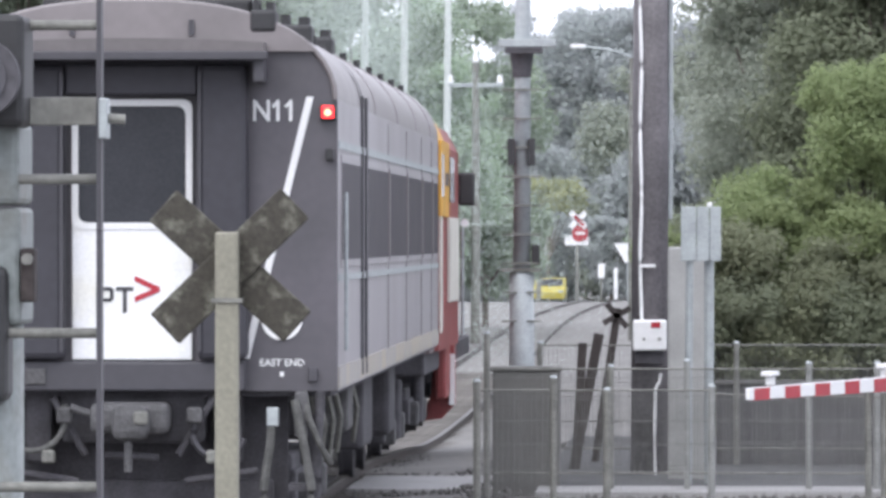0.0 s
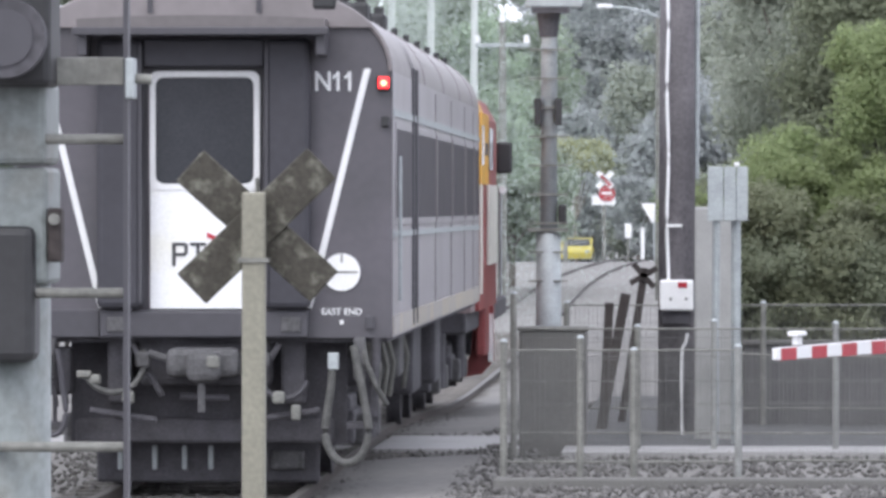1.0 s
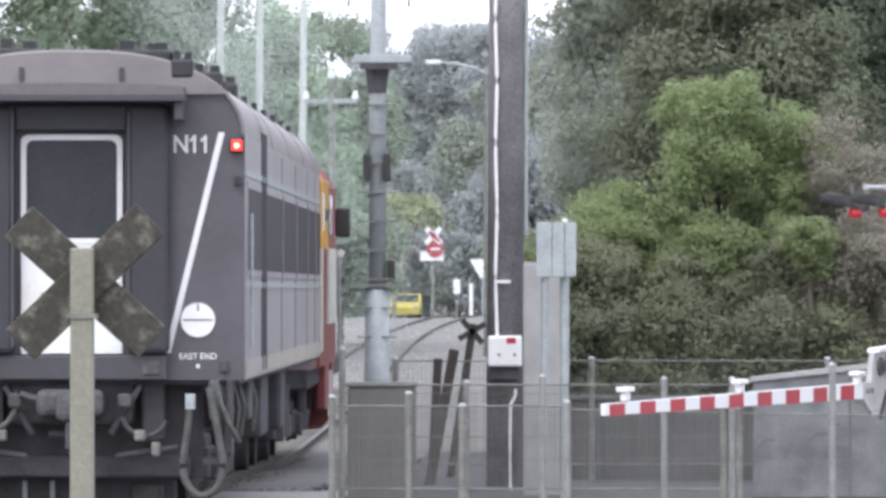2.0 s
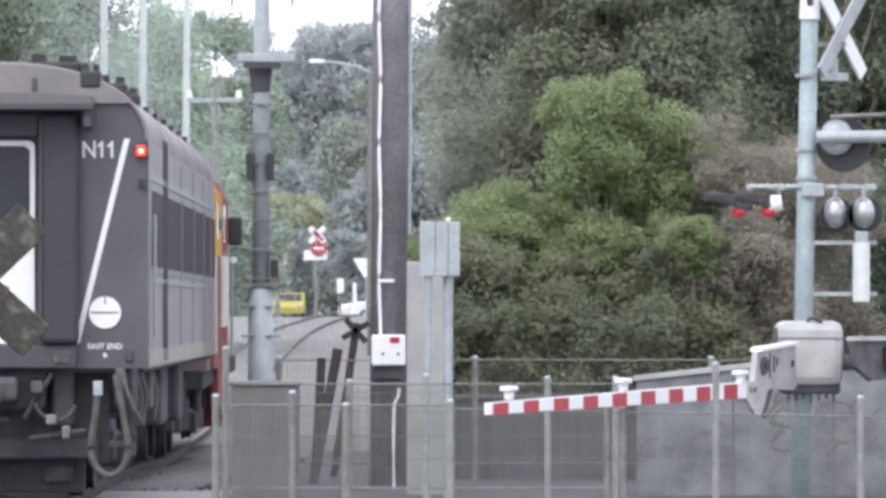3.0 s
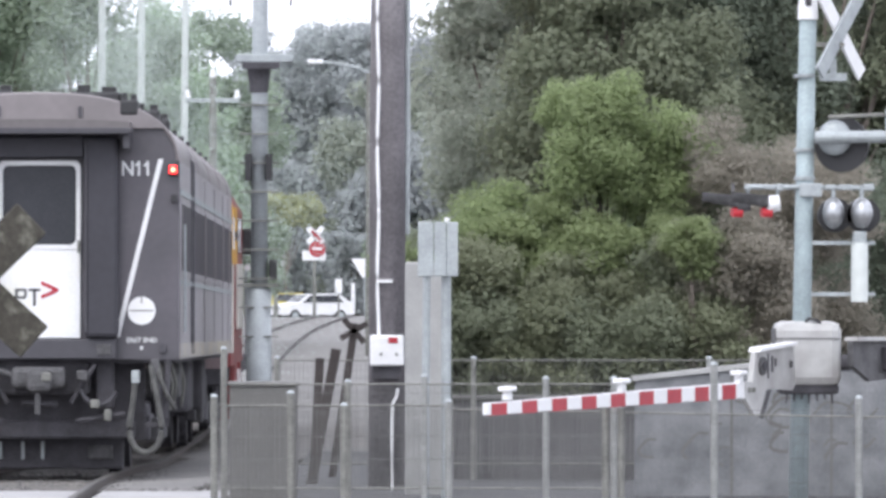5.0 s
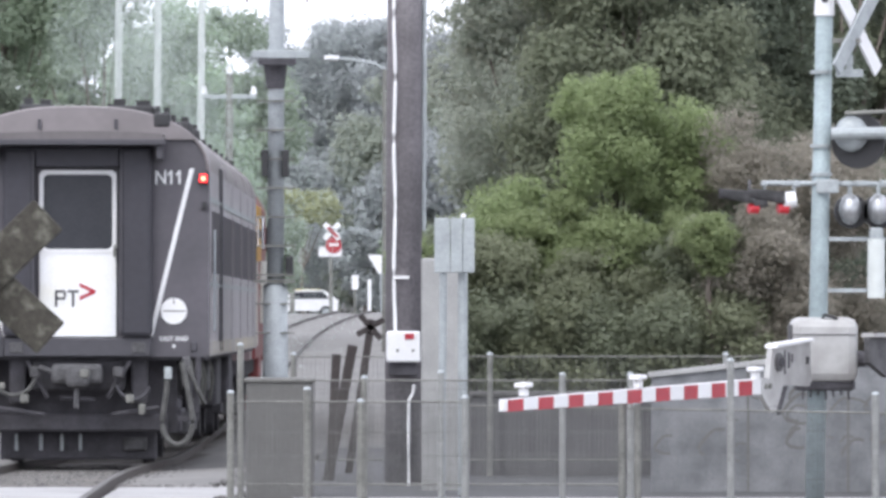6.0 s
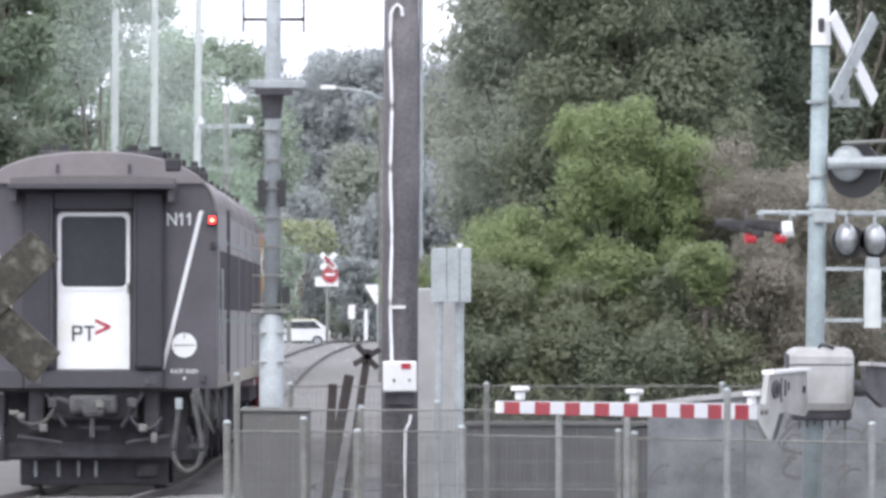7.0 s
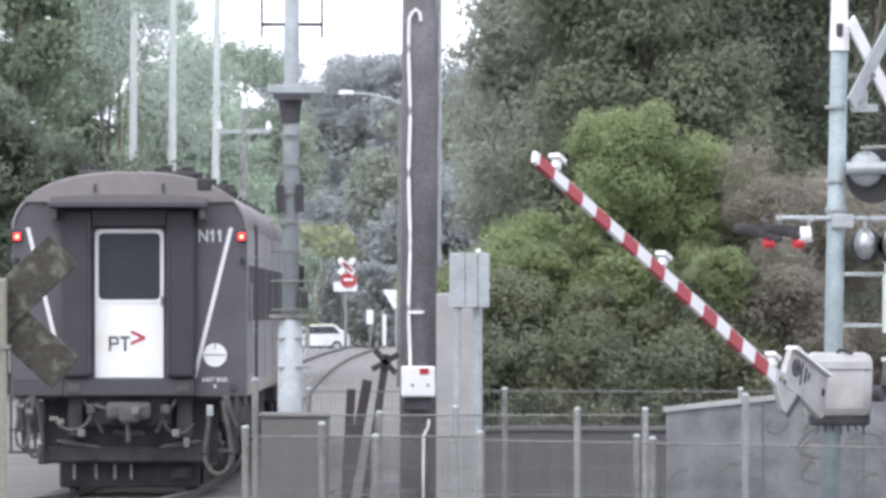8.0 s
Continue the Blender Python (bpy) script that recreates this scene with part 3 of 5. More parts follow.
        part("hand_rail", rod(bmesh.new(), (sx * (HALF + 0.05), 0.35, 1.4), (sx * (HALF + 0.05), 0.35, 2.6), 0.015), "galv", car)
        for y, ln, zb, xo in ((6.6, 1.0, 0.62, 1.15), (8.9, 1.9, 0.42, 1.2), (12.0, 0.8, 0.55, 1.05), (13.8, 1.4, 0.4, 1.22), (16.2, 0.6, 0.66, 1.1)):
            part("underfloor_box", slab(sx * xo - 0.2, sx * xo + 0.2, y - ln / 2, y + ln / 2, zb, 1.06, 0.05), "under" if ln > 1 else "under_light", car)
        # pale bent rods added as highlights on the running gear
        for y in (0.9, 1.9, 3.3, 4.6, 7.6):
            part("pale_rod", tube(bmesh.new(), [(sx * 1.3, y, 1.06), (sx * 1.36, y + 0.05, 0.8), (sx * 1.32, y + 0.15, 0.5)], 0.022), "galv_old", car)
    build_bogie(car, 2.6)
    build_bogie(car, 19.4)
    return car


def build_locomotive():
    loco = thing("locomotive", pose(-4.22, 78, 0), "red, yellow and cream diesel locomotive hauling the carriage", "locomotive")
    hw = 1.5
    prof = [(hw, 1.0), (hw, 3.3), (1.36, 3.55), (1.0, 3.75), (0.5, 3.85), (-0.5, 3.85), (-1.0, 3.75), (-1.36, 3.55), (-hw, 3.3), (-hw, 1.0)]
    part("gangway_end", outline(bmesh.new(), [(x * 0.97, z) for x, z in prof], 0.3, 1.9), "loco_grey", loco, "dusty pinkish-grey end")
    part("cab", outline(bmesh.new(), prof, 1.9, 9.2), "loco_red", loco, "red cab")
    part("cab_roof", outline(bmesh.new(), [(x, z) if z < 3.31 and z > 3 else (x * 1.01, z + 0.03) for x, z in prof if z > 3], 1.8, 4.9), "loco_yellow", loco, "orange-yellow cab roof")
    hood = [(1.0, 1.0), (1.0, 3.2), (0.7, 3.6), (-0.7, 3.6), (-1.0, 3.2), (-1.0, 1.0)]
    part("hood", outline(bmesh.new(), hood, 9.2, 17.5), "loco_red", loco, "red engine hood")
    for sx in (-1, 1):
        a, b = sorted((sx * hw, sx * (hw + 0.03)))
        part("side_panel", slab(a, b, 1.9, 4.8, 2.5, 3.35, 0.005), "loco_yellow", loco, "orange-yellow upper side panel")
        part("cab_window", slab(a - 0.004, b + 0.004, 2.1, 2.9, 2.72, 3.2, 0.005), "glass", loco)
        part("cab_window", slab(a - 0.004, b + 0.004, 5.2, 6.6, 2.68, 3.2, 0.005), "glass", loco)
        part("grille", slab(a - 0.006, b + 0.006, 3.4, 4.4, 2.85, 3.0, 0.005), "under", loco)
        part("stripe", slab(a, b + 0.01, 4.9, 8.3, 1.52, 2.5, 0.01), "loco_cream", loco, "cream side band")
        part("stripe", slab(a, b + 0.004, 2.0, 2.4, 1.2, 2.5, 0.01), "loco_cream", loco)
        part("mirror", slab(sx * 1.6 - 0.1, sx * 1.6 + 0.1, 9.2, 9.32, 2.66, 3.06, 0.03), "black", loco, "black cab mirror")
        part("mirror_arm", rod(bmesh.new(), (sx * 1.45, 9.25, 3.0), (sx * 1.6, 9.25, 3.0), 0.015), "black", loco)
        part("side_lamp", rod(bmesh.new(), (sx * 1.58, 9.1, 2.45), (sx * 1.58, 9.2, 2.45), 0.05), "white", loco)
        part("skirt", slab(sx * 1.42 - 0.06, sx * 1.42 + 0.06, 5.2, 7.4, 0.4, 1.02, 0.03), "loco_red", loco)
        part("steps", outline(bmesh.new(), [(sx * 1.52, 1.0), (sx * 1.52, 0.3), (sx * 1.38, 0.14), (sx * 1.1, 0.1), (sx * 1.25, 0.4), (sx * 1.3, 1.0)], 6.8, 7.5), "loco_red", loco)
        part("step_edge", slab(sx * 1.5 - 0.03, sx * 1.5 + 0.03, 6.75, 6.8, 0.3, 0.9), "white", loco)
        part("hand_rail", rod(bmesh.new(), (sx * 1.57, 8.6, 1.1), (sx * 1.57, 8.6, 2.4), 0.02), "galv", loco)
    part("underframe", slab(-1.4, 1.4, 0.3, 17.5, 0.75, 1.0, 0.03), "under", loco)
    part("coupling", rod(bmesh.new(), (0, -0.7, 0.9), (0, 0.35, 0.9), 0.12), "under", loco)
    build_bogie(loco, 3.2)
    build_bogie(loco, 14.0)
    return loco


carriage = build_carriage()
loco = build_locomotive()


# ---- crossing furniture ----
def build_wood_pole():
    p = thing("utility_pole", pose(-0.37, 70, ground_z(70) - 0.2), "tall grey timber utility pole with a white conduit", "utility pole")
    bm = rod(bmesh.new(), (0, 0, 0), (0.03, 0, 9.0), 0.185, 0.155, 20)
    part("pole", bm, "wood_pole", p, smooth=True)
    pts = [(-0.08 + 0.007 * math.sin(z * 5.0), -0.2, z) for z in np.linspace(1.5, 5.0, 30)] + [(-0.055, -0.2, 5.06), (-0.02, -0.2, 5.09), (0.02, -0.2, 5.06), (0.03, -0.2, 4.98)]
    part("conduit", tube(bmesh.new(), pts, 0.017), "white", p, "white conduit stapled up the pole")
    part("conduit", tube(bmesh.new(), [(0.06, -0.22, 0.1), (0.055, -0.22, 0.6), (0.06, -0.22, 0.95), (0.1, -0.21, 1.02), (0.11, -0.2, 1.1)], 0.016), "white", p)
    part("pole_clip", slab(-0.1, 0.06, -0.22, -0.17, 2.13, 2.16), "white", p)
    # added pale rod gives the pole its lighter right face
    part("pale_rod", rod(bmesh.new(), (0.2, 0.02, 2.6), (0.23, 0.02, 9.0), 0.025), "galv", p)
    b = part("switch_box", slab(-0.16, 0.17, -0.36, -0.17, 1.32, 1.62, 0.02), "white", p, "white metal switch box with a small red plate")
    part("plate", slab(0.02, 0.11, -0.368, -0.358, 1.545, 1.6), "board_red", b)
    for x in (-0.05, 0.1):
        part("latch", slab(x - 0.012, x + 0.012, -0.368, -0.358, 1.42, 1.45), "galv_old", b)
    part("gland_plate", slab(-0.14, 0.14, -0.3, -0.17, 1.19, 1.32, 0.01), "under", b)


def build_signal_mast():
    p = thing("signal_mast", pose(-2.03, 88, ground_z(88) - 0.2), "pale grey steel signal mast with climbing rungs", "signal mast")
    part("column", rod(bmesh.new(), (0, 0, 2.2), (0.03, 0, 8.5), 0.105, 0.085, 18), "mast_grey", p, smooth=True)
    part("column_base", rod(bmesh.new(), (0, 0, 0), (0, 0, 2.2), 0.165, 0.15, 18), "mast_grey", p, smooth=True)
    part("platform", slab(-0.28, 0.42, -0.2, 0.2, 4.97, 5.07, 0.01), "galv", p, "small grid platform")
    part("platform_edge", slab(-0.2, 0.26, -0.22, -0.2, 4.89, 4.97), "under", p)
    part("platform_neck", rod(bmesh.new(), (0, 0, 4.6), (0, 0, 4.97), 0.11, 0.16), "under", p)
    for i, z in enumerate(np.arange(1.6, 4.7, 0.355)):
        part("rung", slab(-0.24, 0.24, -0.14, -0.1, z, z + 0.02), "galv_old", p)
    part("cable_box", slab(-0.17, -0.085, -0.17, -0.06, 3.52, 3.85, 0.01), "black", p)
    part("cable_box", slab(0.085, 0.17, -0.17, -0.06, 3.52, 3.85, 0.01), "black", p)
    part("cross_bar", slab(-0.36, 0.4, -0.03, 0.03, 5.8, 5.84), "under", p)
    for x in (-0.35, 0.39):
        part("hanger", rod(bmesh.new(), (x, 0, 5.66), (x, 0, 6.2), 0.014), "under", p)
    part("signal_head", slab(0.12, 0.22, -0.12, 0.12, 2.3, 2.55, 0.02), "black", p)
    part("bracket", slab(-0.26, 0.24, -0.16, 0.1, 2.22, 2.26), "galv_old", p)


def build_small_sign():
    p = thing("road_sign", pose(0.125, 67, -0.115), "back of a two-panel aluminium sign on galvanised posts", "sign")
    part("post", rod(bmesh.new(), (-0.12, 0, -0.1), (-0.1, 0, 2.42), 0.035), "galv", p)
    part("post", rod(bmesh.new(), (0.08, 0.06, -0.1), (0.08, 0.06, 2.44), 0.045), "galv", p)
    for x0, x1 in ((-0.185, -0.04), (-0.035, 0.08), (0.085, 0.19)):
        part("panel", slab(x0, x1, -0.07, -0.04, 2.2 - 0.09, 2.71 - 0.09, 0.008), "galv", p)
    part("cap", slab(0.06, 0.11, -0.05, 0.02, 2.62, 2.66, 0.01), "white", p)
    q = thing("concrete_post", pose(0.015, 68.5, -0.2), "weathered square concrete post beside the pole", "post")
    part("shaft", slab(-0.2, 0.19, -0.1, 0.1, 0, 2.33, 0.02), "concrete", q)


def fence(x0, x1, y, z1, posts, tops, label, pitch=0.05, lean=0.0):
    g = thing("mesh_fence", pose(x0, y, ground_z(y) - 0.2), label, "fence", "fences at the crossing")
    for k, (x, zt) in enumerate(zip(posts, tops)):
        o = part("post", rod(bmesh.new(), (x - x0, 0, 0), (x - x0, 0, zt + 0.2), 0.03), "galv_old" if k < 2 else "post_grey", g)
        part("post_cap", rod(bmesh.new(), (x - x0, 0, zt + 0.2), (x - x0, 0, zt + 0.225), 0.034, 0.02), "galv", o)
    w = x1 - x0
    part("top_rail", rod(bmesh.new(), (0, 0, z1 + 0.2), (w, 0, z1 + 0.2 + lean), 0.008, seg=8), "galv_old", g)
    part("bottom_rail", rod(bmesh.new(), (0, 0, 0.28), (w, 0, 0.28), 0.01, seg=8), "galv_old", g)
    bm = bmesh.new()
    n = int(w / pitch)
    for i in range(n + 1):
        x = i * pitch
        rod(bm, (x, 0.0, 0.2), (x, 0.0, z1 + 0.2 + lean * x / w), 0.0019, seg=4)
    for z in np.arange(0.35, z1 + 0.2, 0.2):
        rod(bm, (0, 0.004, z), (w, 0.004, z), 0.0019, seg=4)
    tagged(part("wire_mesh", bm, "wire", g), kind="stuff")


def build_fences():
    fence(-1.73, -1.13, 59, 1.0, (-1.73,), (1.07,), "dense olive-grey weld-mesh fence panel", 0.014)
    fence(-1.1, 0.2, 59, 1.0, (-1.1, -0.66, 0.2), (1.1, 1.0, 1.03), "grey weld-mesh fence on pipe posts", 0.02)
    fence(0.2, 4.6, 59.4, 0.96, (1.5, 1.63, 2.4, 3.6, 4.4), (0.99, 0.97, 1.33, 1.05, 1.05), "galvanised weld-mesh fence panels along the footpath", 0.02, -0.08)
    fence(-1.85, 1.8, 65.5, 1.03, (-1.83, -0.7, 0.0, 1.11, 1.73), (1.35, 1.05, 1.1, 1.08, 1.08), "grey weld-mesh fence behind the boom gate", 0.024)
    fence(-1.5, 6.5, 73, 1.13, (-1.5, 0.5, 2.9, 5.0), (1.15, 1.15, 1.15, 1.15), "dark rod fence along the far side of the path", 0.045)


def build_gate():
    p = thing("crossing_signal", pose(3.34, 63, -0.2), "galvanised level crossing signal mast with gate mechanism", "crossing signal")
    part("mast", rod(bmesh.new(), (-0.06, 0, 0), (0.03, 0, 4.46), 0.085, 0.075, 18), "mast_paint", p, smooth=True)
    part("mast_cap", rod(bmesh.new(), (0.03, 0, 4.46), (0.033, 0, 5.0), 0.09, 0.07, 16), "white", p, "white cap", smooth=False)
    part("cap_hole", slab(0.0, 0.06, -0.095, -0.06, 4.57, 4.7, 0.02), "under", p)
    for z in (3.05, 3.3, 3.95):
        part("clamp", rod(bmesh.new(), (0.0, 0, z), (0.0, 0, z + 0.03), 0.095, seg=16), "galv", p)
    # crossbuck, turned away
    for a in (1, -1):
        bm = bmesh.new()
        box(bm, -0.5, 0.5, -0.012, 0.012, -0.07, 0.07, Matrix.Translation((0.32, 0.05 + 0.03 * a, 4.35)) @ pose(0, 0, 0, 0, 0, 54) @ pose(0, 0, 0, 0, a * 47, 0))
        part("crossbuck_blade", bm, "white" if a > 0 else "galv", p, "white crossbuck blade seen from behind")
    part("crossbuck_arm", slab(0.0, 0.35, -0.02, 0.02, 4.22, 4.26), "galv_old", p)
    part("plate", slab(0.13, 0.37, -0.03, 0.0, 3.92, 3.99), "galv", p)
    part("plate", slab(0.22, 0.28, -0.03, 0.0, 3.99, 4.12), "galv", p)
    part("beacon_arm", rod(bmesh.new(), (0.08, -0.2, 3.42), (0.85, -0.2, 3.43), 0.055), "galv", p)
    part("beacon_post", slab(0.7, 0.85, -0.26, -0.14, 3.4, 3.68, 0.02), "galv", p)
    bell = part("backing_disc", rod(bmesh.new(), (0.32, -0.06, 3.36), (0.34, 0.0, 3.36), 0.245, 0.24, 32), "black", p, "black round warning-light backing")
    b = bmesh.new()
    bmesh.ops.create_uvsphere(b, u_segments=20, v_segments=12, radius=0.15, matrix=pose(0.26, -0.1, 3.42) @ Matrix.Diagonal((1.0, 0.6, 1.05, 1)))
    part("light_housing", b, "galv", bell, "pale domed light housing", smooth=True)
    part("light_top", rod(bmesh.new(), (0.2, -0.15, 3.6), (0.7, -0.18, 3.62), 0.018), "galv_old", bell)
    # two pairs of flashing lights
    part("lamp_arm", rod(bmesh.new(), (-0.52, -0.05, 2.99), (0.6, -0.05, 2.98), 0.022), "galv", p)
    part("lamp_arm_plate", slab(-0.05, 0.15, -0.12, -0.08, 2.9, 3.02, 0.01), "galv", p)
    for x, lit in ((-0.62, True), (-0.36, False)):
        v = bmesh.new()
        k = 14
        rows = [[], []]
        for r, dx in ((0, -0.3), (1, 0.02)):
            for j in range(k + 1):
                a = math.pi * (-0.1 + 1.2 * j / k)
                rows[r].append(v.verts.new((dx, 0.085 * math.cos(a), 0.085 * math.sin(a) * (0.75 if r == 0 else 1.0) + (0.05 if r == 0 else 0.0))))
        for j in range(k):
            v.faces.new((rows[0][j], rows[0][j + 1], rows[1][j + 1], rows[1][j]))
        bmesh.ops.solidify(v, geom=v.faces[:], thickness=0.008)
        lamp = part("flashing_light", rod(bmesh.new(), (x + 0.02, -0.05, 2.83), (x + 0.14, -0.05, 2.85), 0.08, 0.07, 18), "white" if not lit else "under_light", p, "hooded red flashing light")
        visor = part("visor", v, "under_light", lamp)
        visor.matrix_basis = pose(x + 0.02, -0.05, 2.83)
        part("lens", rod(bmesh.new(), (x - 0.02, -0.09, 2.765), (x + 0.06, -0.06, 2.77), 0.042, 0.05, seg=18), "lens_dim", lamp)
        part("hanger", rod(bmesh.new(), (x + 0.12, -0.05, 2.85), (x + 0.12, -0.05, 3.0), 0.015), "galv", lamp)
    for x in (0.25, 0.5):
        lamp = part("flashing_light", bmesh.new(), "lamp_back", p, "silver back of a flashing light")
        b = bmesh.new()
        bmesh.ops.create_uvsphere(b, u_segments=20, v_segments=12, radius=0.12, matrix=pose(x, -0.08, 2.76) @ Matrix.Diagonal((0.8, 1.1, 1.15, 1)))
        b.to_mesh(lamp.data)
        b.free()
        for f in lamp.data.polygons:
            f.use_smooth = True
        part("rear_hood", rod(bmesh.new(), (x + 0.02, 0.02, 2.74), (x + 0.02, 0.2, 2.74), 0.15, 0.15, 20), "black", lamp)
        part("hanger", rod(bmesh.new(), (x, -0.06, 2.84), (x, -0.06, 3.0), 0.018), "galv", lamp)
    for x, w, h in ((-0.5, 0.03, 0.05), (-0.3, 0.05, 0.04), (-0.22, 0.03, 0.06), (0.22, 0.05, 0.045), (0.36, 0.06, 0.05), (0.56, 0.05, 0.06)):
        part("arm_fitting", slab(x - w, x + w, -0.085, -0.02, 2.985 - h / 2, 2.985 + h / 2, 0.01), "galv", p)
    part("arm_stub", slab(-0.645, -0.615, -0.07, -0.03, 2.86, 3.02, 0.006), "under_light", p)
    for z in (2.03, 2.48):
        part("rung", slab(0.05, 0.62, -0.03, 0.0, z, z + 0.035), "galv", p)
    part("counter_tube", rod(bmesh.new(), (0.48, -0.06, 1.98), (0.48, -0.06, 2.5), 0.075, seg=16), "pale_pole", p)
    part("counter_cap", slab(0.42, 0.54, -0.12, 0.0, 2.46, 2.6, 0.02), "galv", p)
    # mechanism
    bx = part("gate_mechanism", slab(-0.28, 0.31, -0.27, 0.18, 1.24, 1.81, 0.08), "gate_box", p, "weathered grey gate mechanism housing")
    part("conduit", tube(bmesh.new(), [(0.0, -0.2, 1.8), (0.02, -0.22, 1.835), (0.08, -0.24, 1.82), (0.13, -0.24, 1.8)], 0.014), "black", bx)
    part("underside", slab(-0.24, 0.29, -0.22, 0.12, 1.17, 1.27, 0.03), "under", bx)
    for k in range(7):
        part("cable_tail", rod(bmesh.new(), (-0.16 + 0.065 * k, -0.15, 1.18), (-0.17 + 0.068 * k, -0.15, 1.09 + 0.02 * (k % 3)), 0.009, seg=6), "under", bx)
    part("lid_seam", slab(-0.285, -0.26, -0.24, 0.15, 1.33, 1.75, 0.008), "under_light", bx)
    part("weather_band", slab(-0.27, 0.3, -0.276, -0.268, 1.655, 1.665), "under_light", bx)
    part("shaft_boss", rod(bmesh.new(), (0.3, -0.1, 1.45), (0.4, -0.16, 1.45), 0.07), "under", bx)
    return p


BOOM_PIVOT = (2.976, 62.6, 1.213)


def build_boom():
    """The striped arm along -x, a little below its pivot; brackets and counterweight turn with it."""
    b = thing("boom_gate", pose(*BOOM_PIVOT), "red and white striped boom gate arm", "boom gate")
    plate = [(-0.83, 0.15), (-0.77, 0.18), (-0.03, 0.2), (0.01, 0.17), (0.03, -0.16), (-0.03, -0.2), (-0.53, -0.17), (-0.67, -0.19), (-0.89, -0.2), (-0.91, -0.12)]
    br = part("bracket", outline(bmesh.new(), plate, -0.27, -0.22), "gate_box", b, "weathered white pivot plate stained with grease")
    part("plate_rim", outline(bmesh.new(), [(-0.83, 0.155), (-0.01, 0.195), (-0.01, 0.22), (-0.81, 0.19)], -0.31, -0.2), "white", br)
    part("pivot_hub", rod(bmesh.new(), (-0.7, -0.29, 0.03), (-0.7, -0.2, 0.03), 0.08, seg=20), "under_light", br, "greasy dark pivot hub")
    part("hub_cap", rod(bmesh.new(), (-0.7, -0.305, 0.03), (-0.7, -0.29, 0.03), 0.035, seg=14), "under", br)
    for k, u in enumerate((-0.58, -0.5, -0.42)):
        part("grease_streak", slab(u, u + 0.03 + 0.012 * (k % 2), -0.276, -0.268, -0.08 + 0.05 * k, 0.13 - 0.02 * k, 0.003), "under", br)
    part("lug", slab(-0.09, -0.05, -0.285, -0.268, 0.0, 0.06, 0.005), "under_light", br)
    part("leg", outline(bmesh.new(), [(-0.9, -0.1), (-0.6, -0.18), (-0.72, -0.4), (-0.84, -0.4), (-1.04, -0.25), (-1.04, -0.1)], -0.265, -0.225), "gate_box", br, "pale steel leg carrying the arm")
    part("stay", outline(bmesh.new(), [(-0.58, -0.18), (-0.52, -0.18), (-0.7, -0.43), (-0.75, -0.41)], -0.28, -0.265), "under", br)
    for u, w in ((-0.97, -0.17), (-0.88, -0.17)):
        part("bracket_bolt", rod(bmesh.new(), (u, -0.28, w), (u, -0.262, w), 0.024), "galv_old", br)
    # the arm on the shaft's other end, with its counterweight
    tail = part("counter_arm", outline(bmesh.new(), [(-0.3, 0.238), (1.5, 0.198), (1.5, -0.1), (0.1, -0.12), (-0.28, 0.02)], -0.95, -0.9), "under_light", b, "dull dark steel counterweight arm")
    part("arm_edge", outline(bmesh.new(), [(-0.3, 0.24), (1.5, 0.2), (1.5, 0.235), (-0.3, 0.275)], -1.0, -0.88), "gate_box", tail)
    part("counterweight", slab(0.35, 1.1, -1.04, -0.95, -0.04, 0.18, 0.02), "under", tail, "dark cast counterweight")
    n, l0, l1 = 9, 0.95, 6.1
    step = (l1 - l0) / n
    arm = bmesh.new()
    for v in box(arm, -l1 - 0.08, -l0, -0.255, -0.215, -0.229, -0.109, None, 0.004).verts:
        v.co.z = -0.169 + (v.co.z + 0.169) * (0.8 + 0.35 * (v.co.x + l1) / (l1 - l0))
    part("arm", arm, "white", b, "white painted arm")
    for i in range(n):
        x = -l1 + i * step
        h = 0.05 + 0.018 * i / n
        part("stripe", slab(x, x + step * 0.5, -0.258, -0.212, -0.172 - h, -0.169 + h * 0.85), "board_red", b, "red stripe")
    for x in (-5.76, -3.55, -1.12):
        lm = part("arm_lamp", slab(x - 0.04, x + 0.04, -0.265, -0.205, -0.11, -0.04, 0.01), "white", b, "small white boom lamp")
        part("cap", slab(x - 0.08, x + 0.08, -0.285, -0.185, -0.04, 0.0, 0.01), "white", lm)
    return b


build_wood_pole()
build_signal_mast()
build_small_sign()
build_fences()
build_gate()
boom = build_boom()


def build_old_crossbuck():
    p = thing("crossbuck_sign", pose(-2.03, 31.5, -0.2), "back of an old lichen-covered crossbuck on a pale post", "crossing sign")
    part("post", slab(-0.044, 0.058, -0.05, 0.05, 0, 2.39, 0.012), "post_olive", p)
    part("clamp", slab(-0.06, 0.075, -0.06, 0.06, 2.08, 2.1), "galv_old", p)
    for a, dy in ((42, 0.09), (-44, 0.065)):
        bm = bmesh.new()
        box(bm, -0.4, 0.4, -0.012, 0.012, -0.092, 0.092, Matrix.Translation((0.015, dy, 2.24)) @ pose(0, 0, 0, 0, a, 0), 0.008)
        part("blade", bm, "lichen", p, "weathered timber blade mottled with lichen")


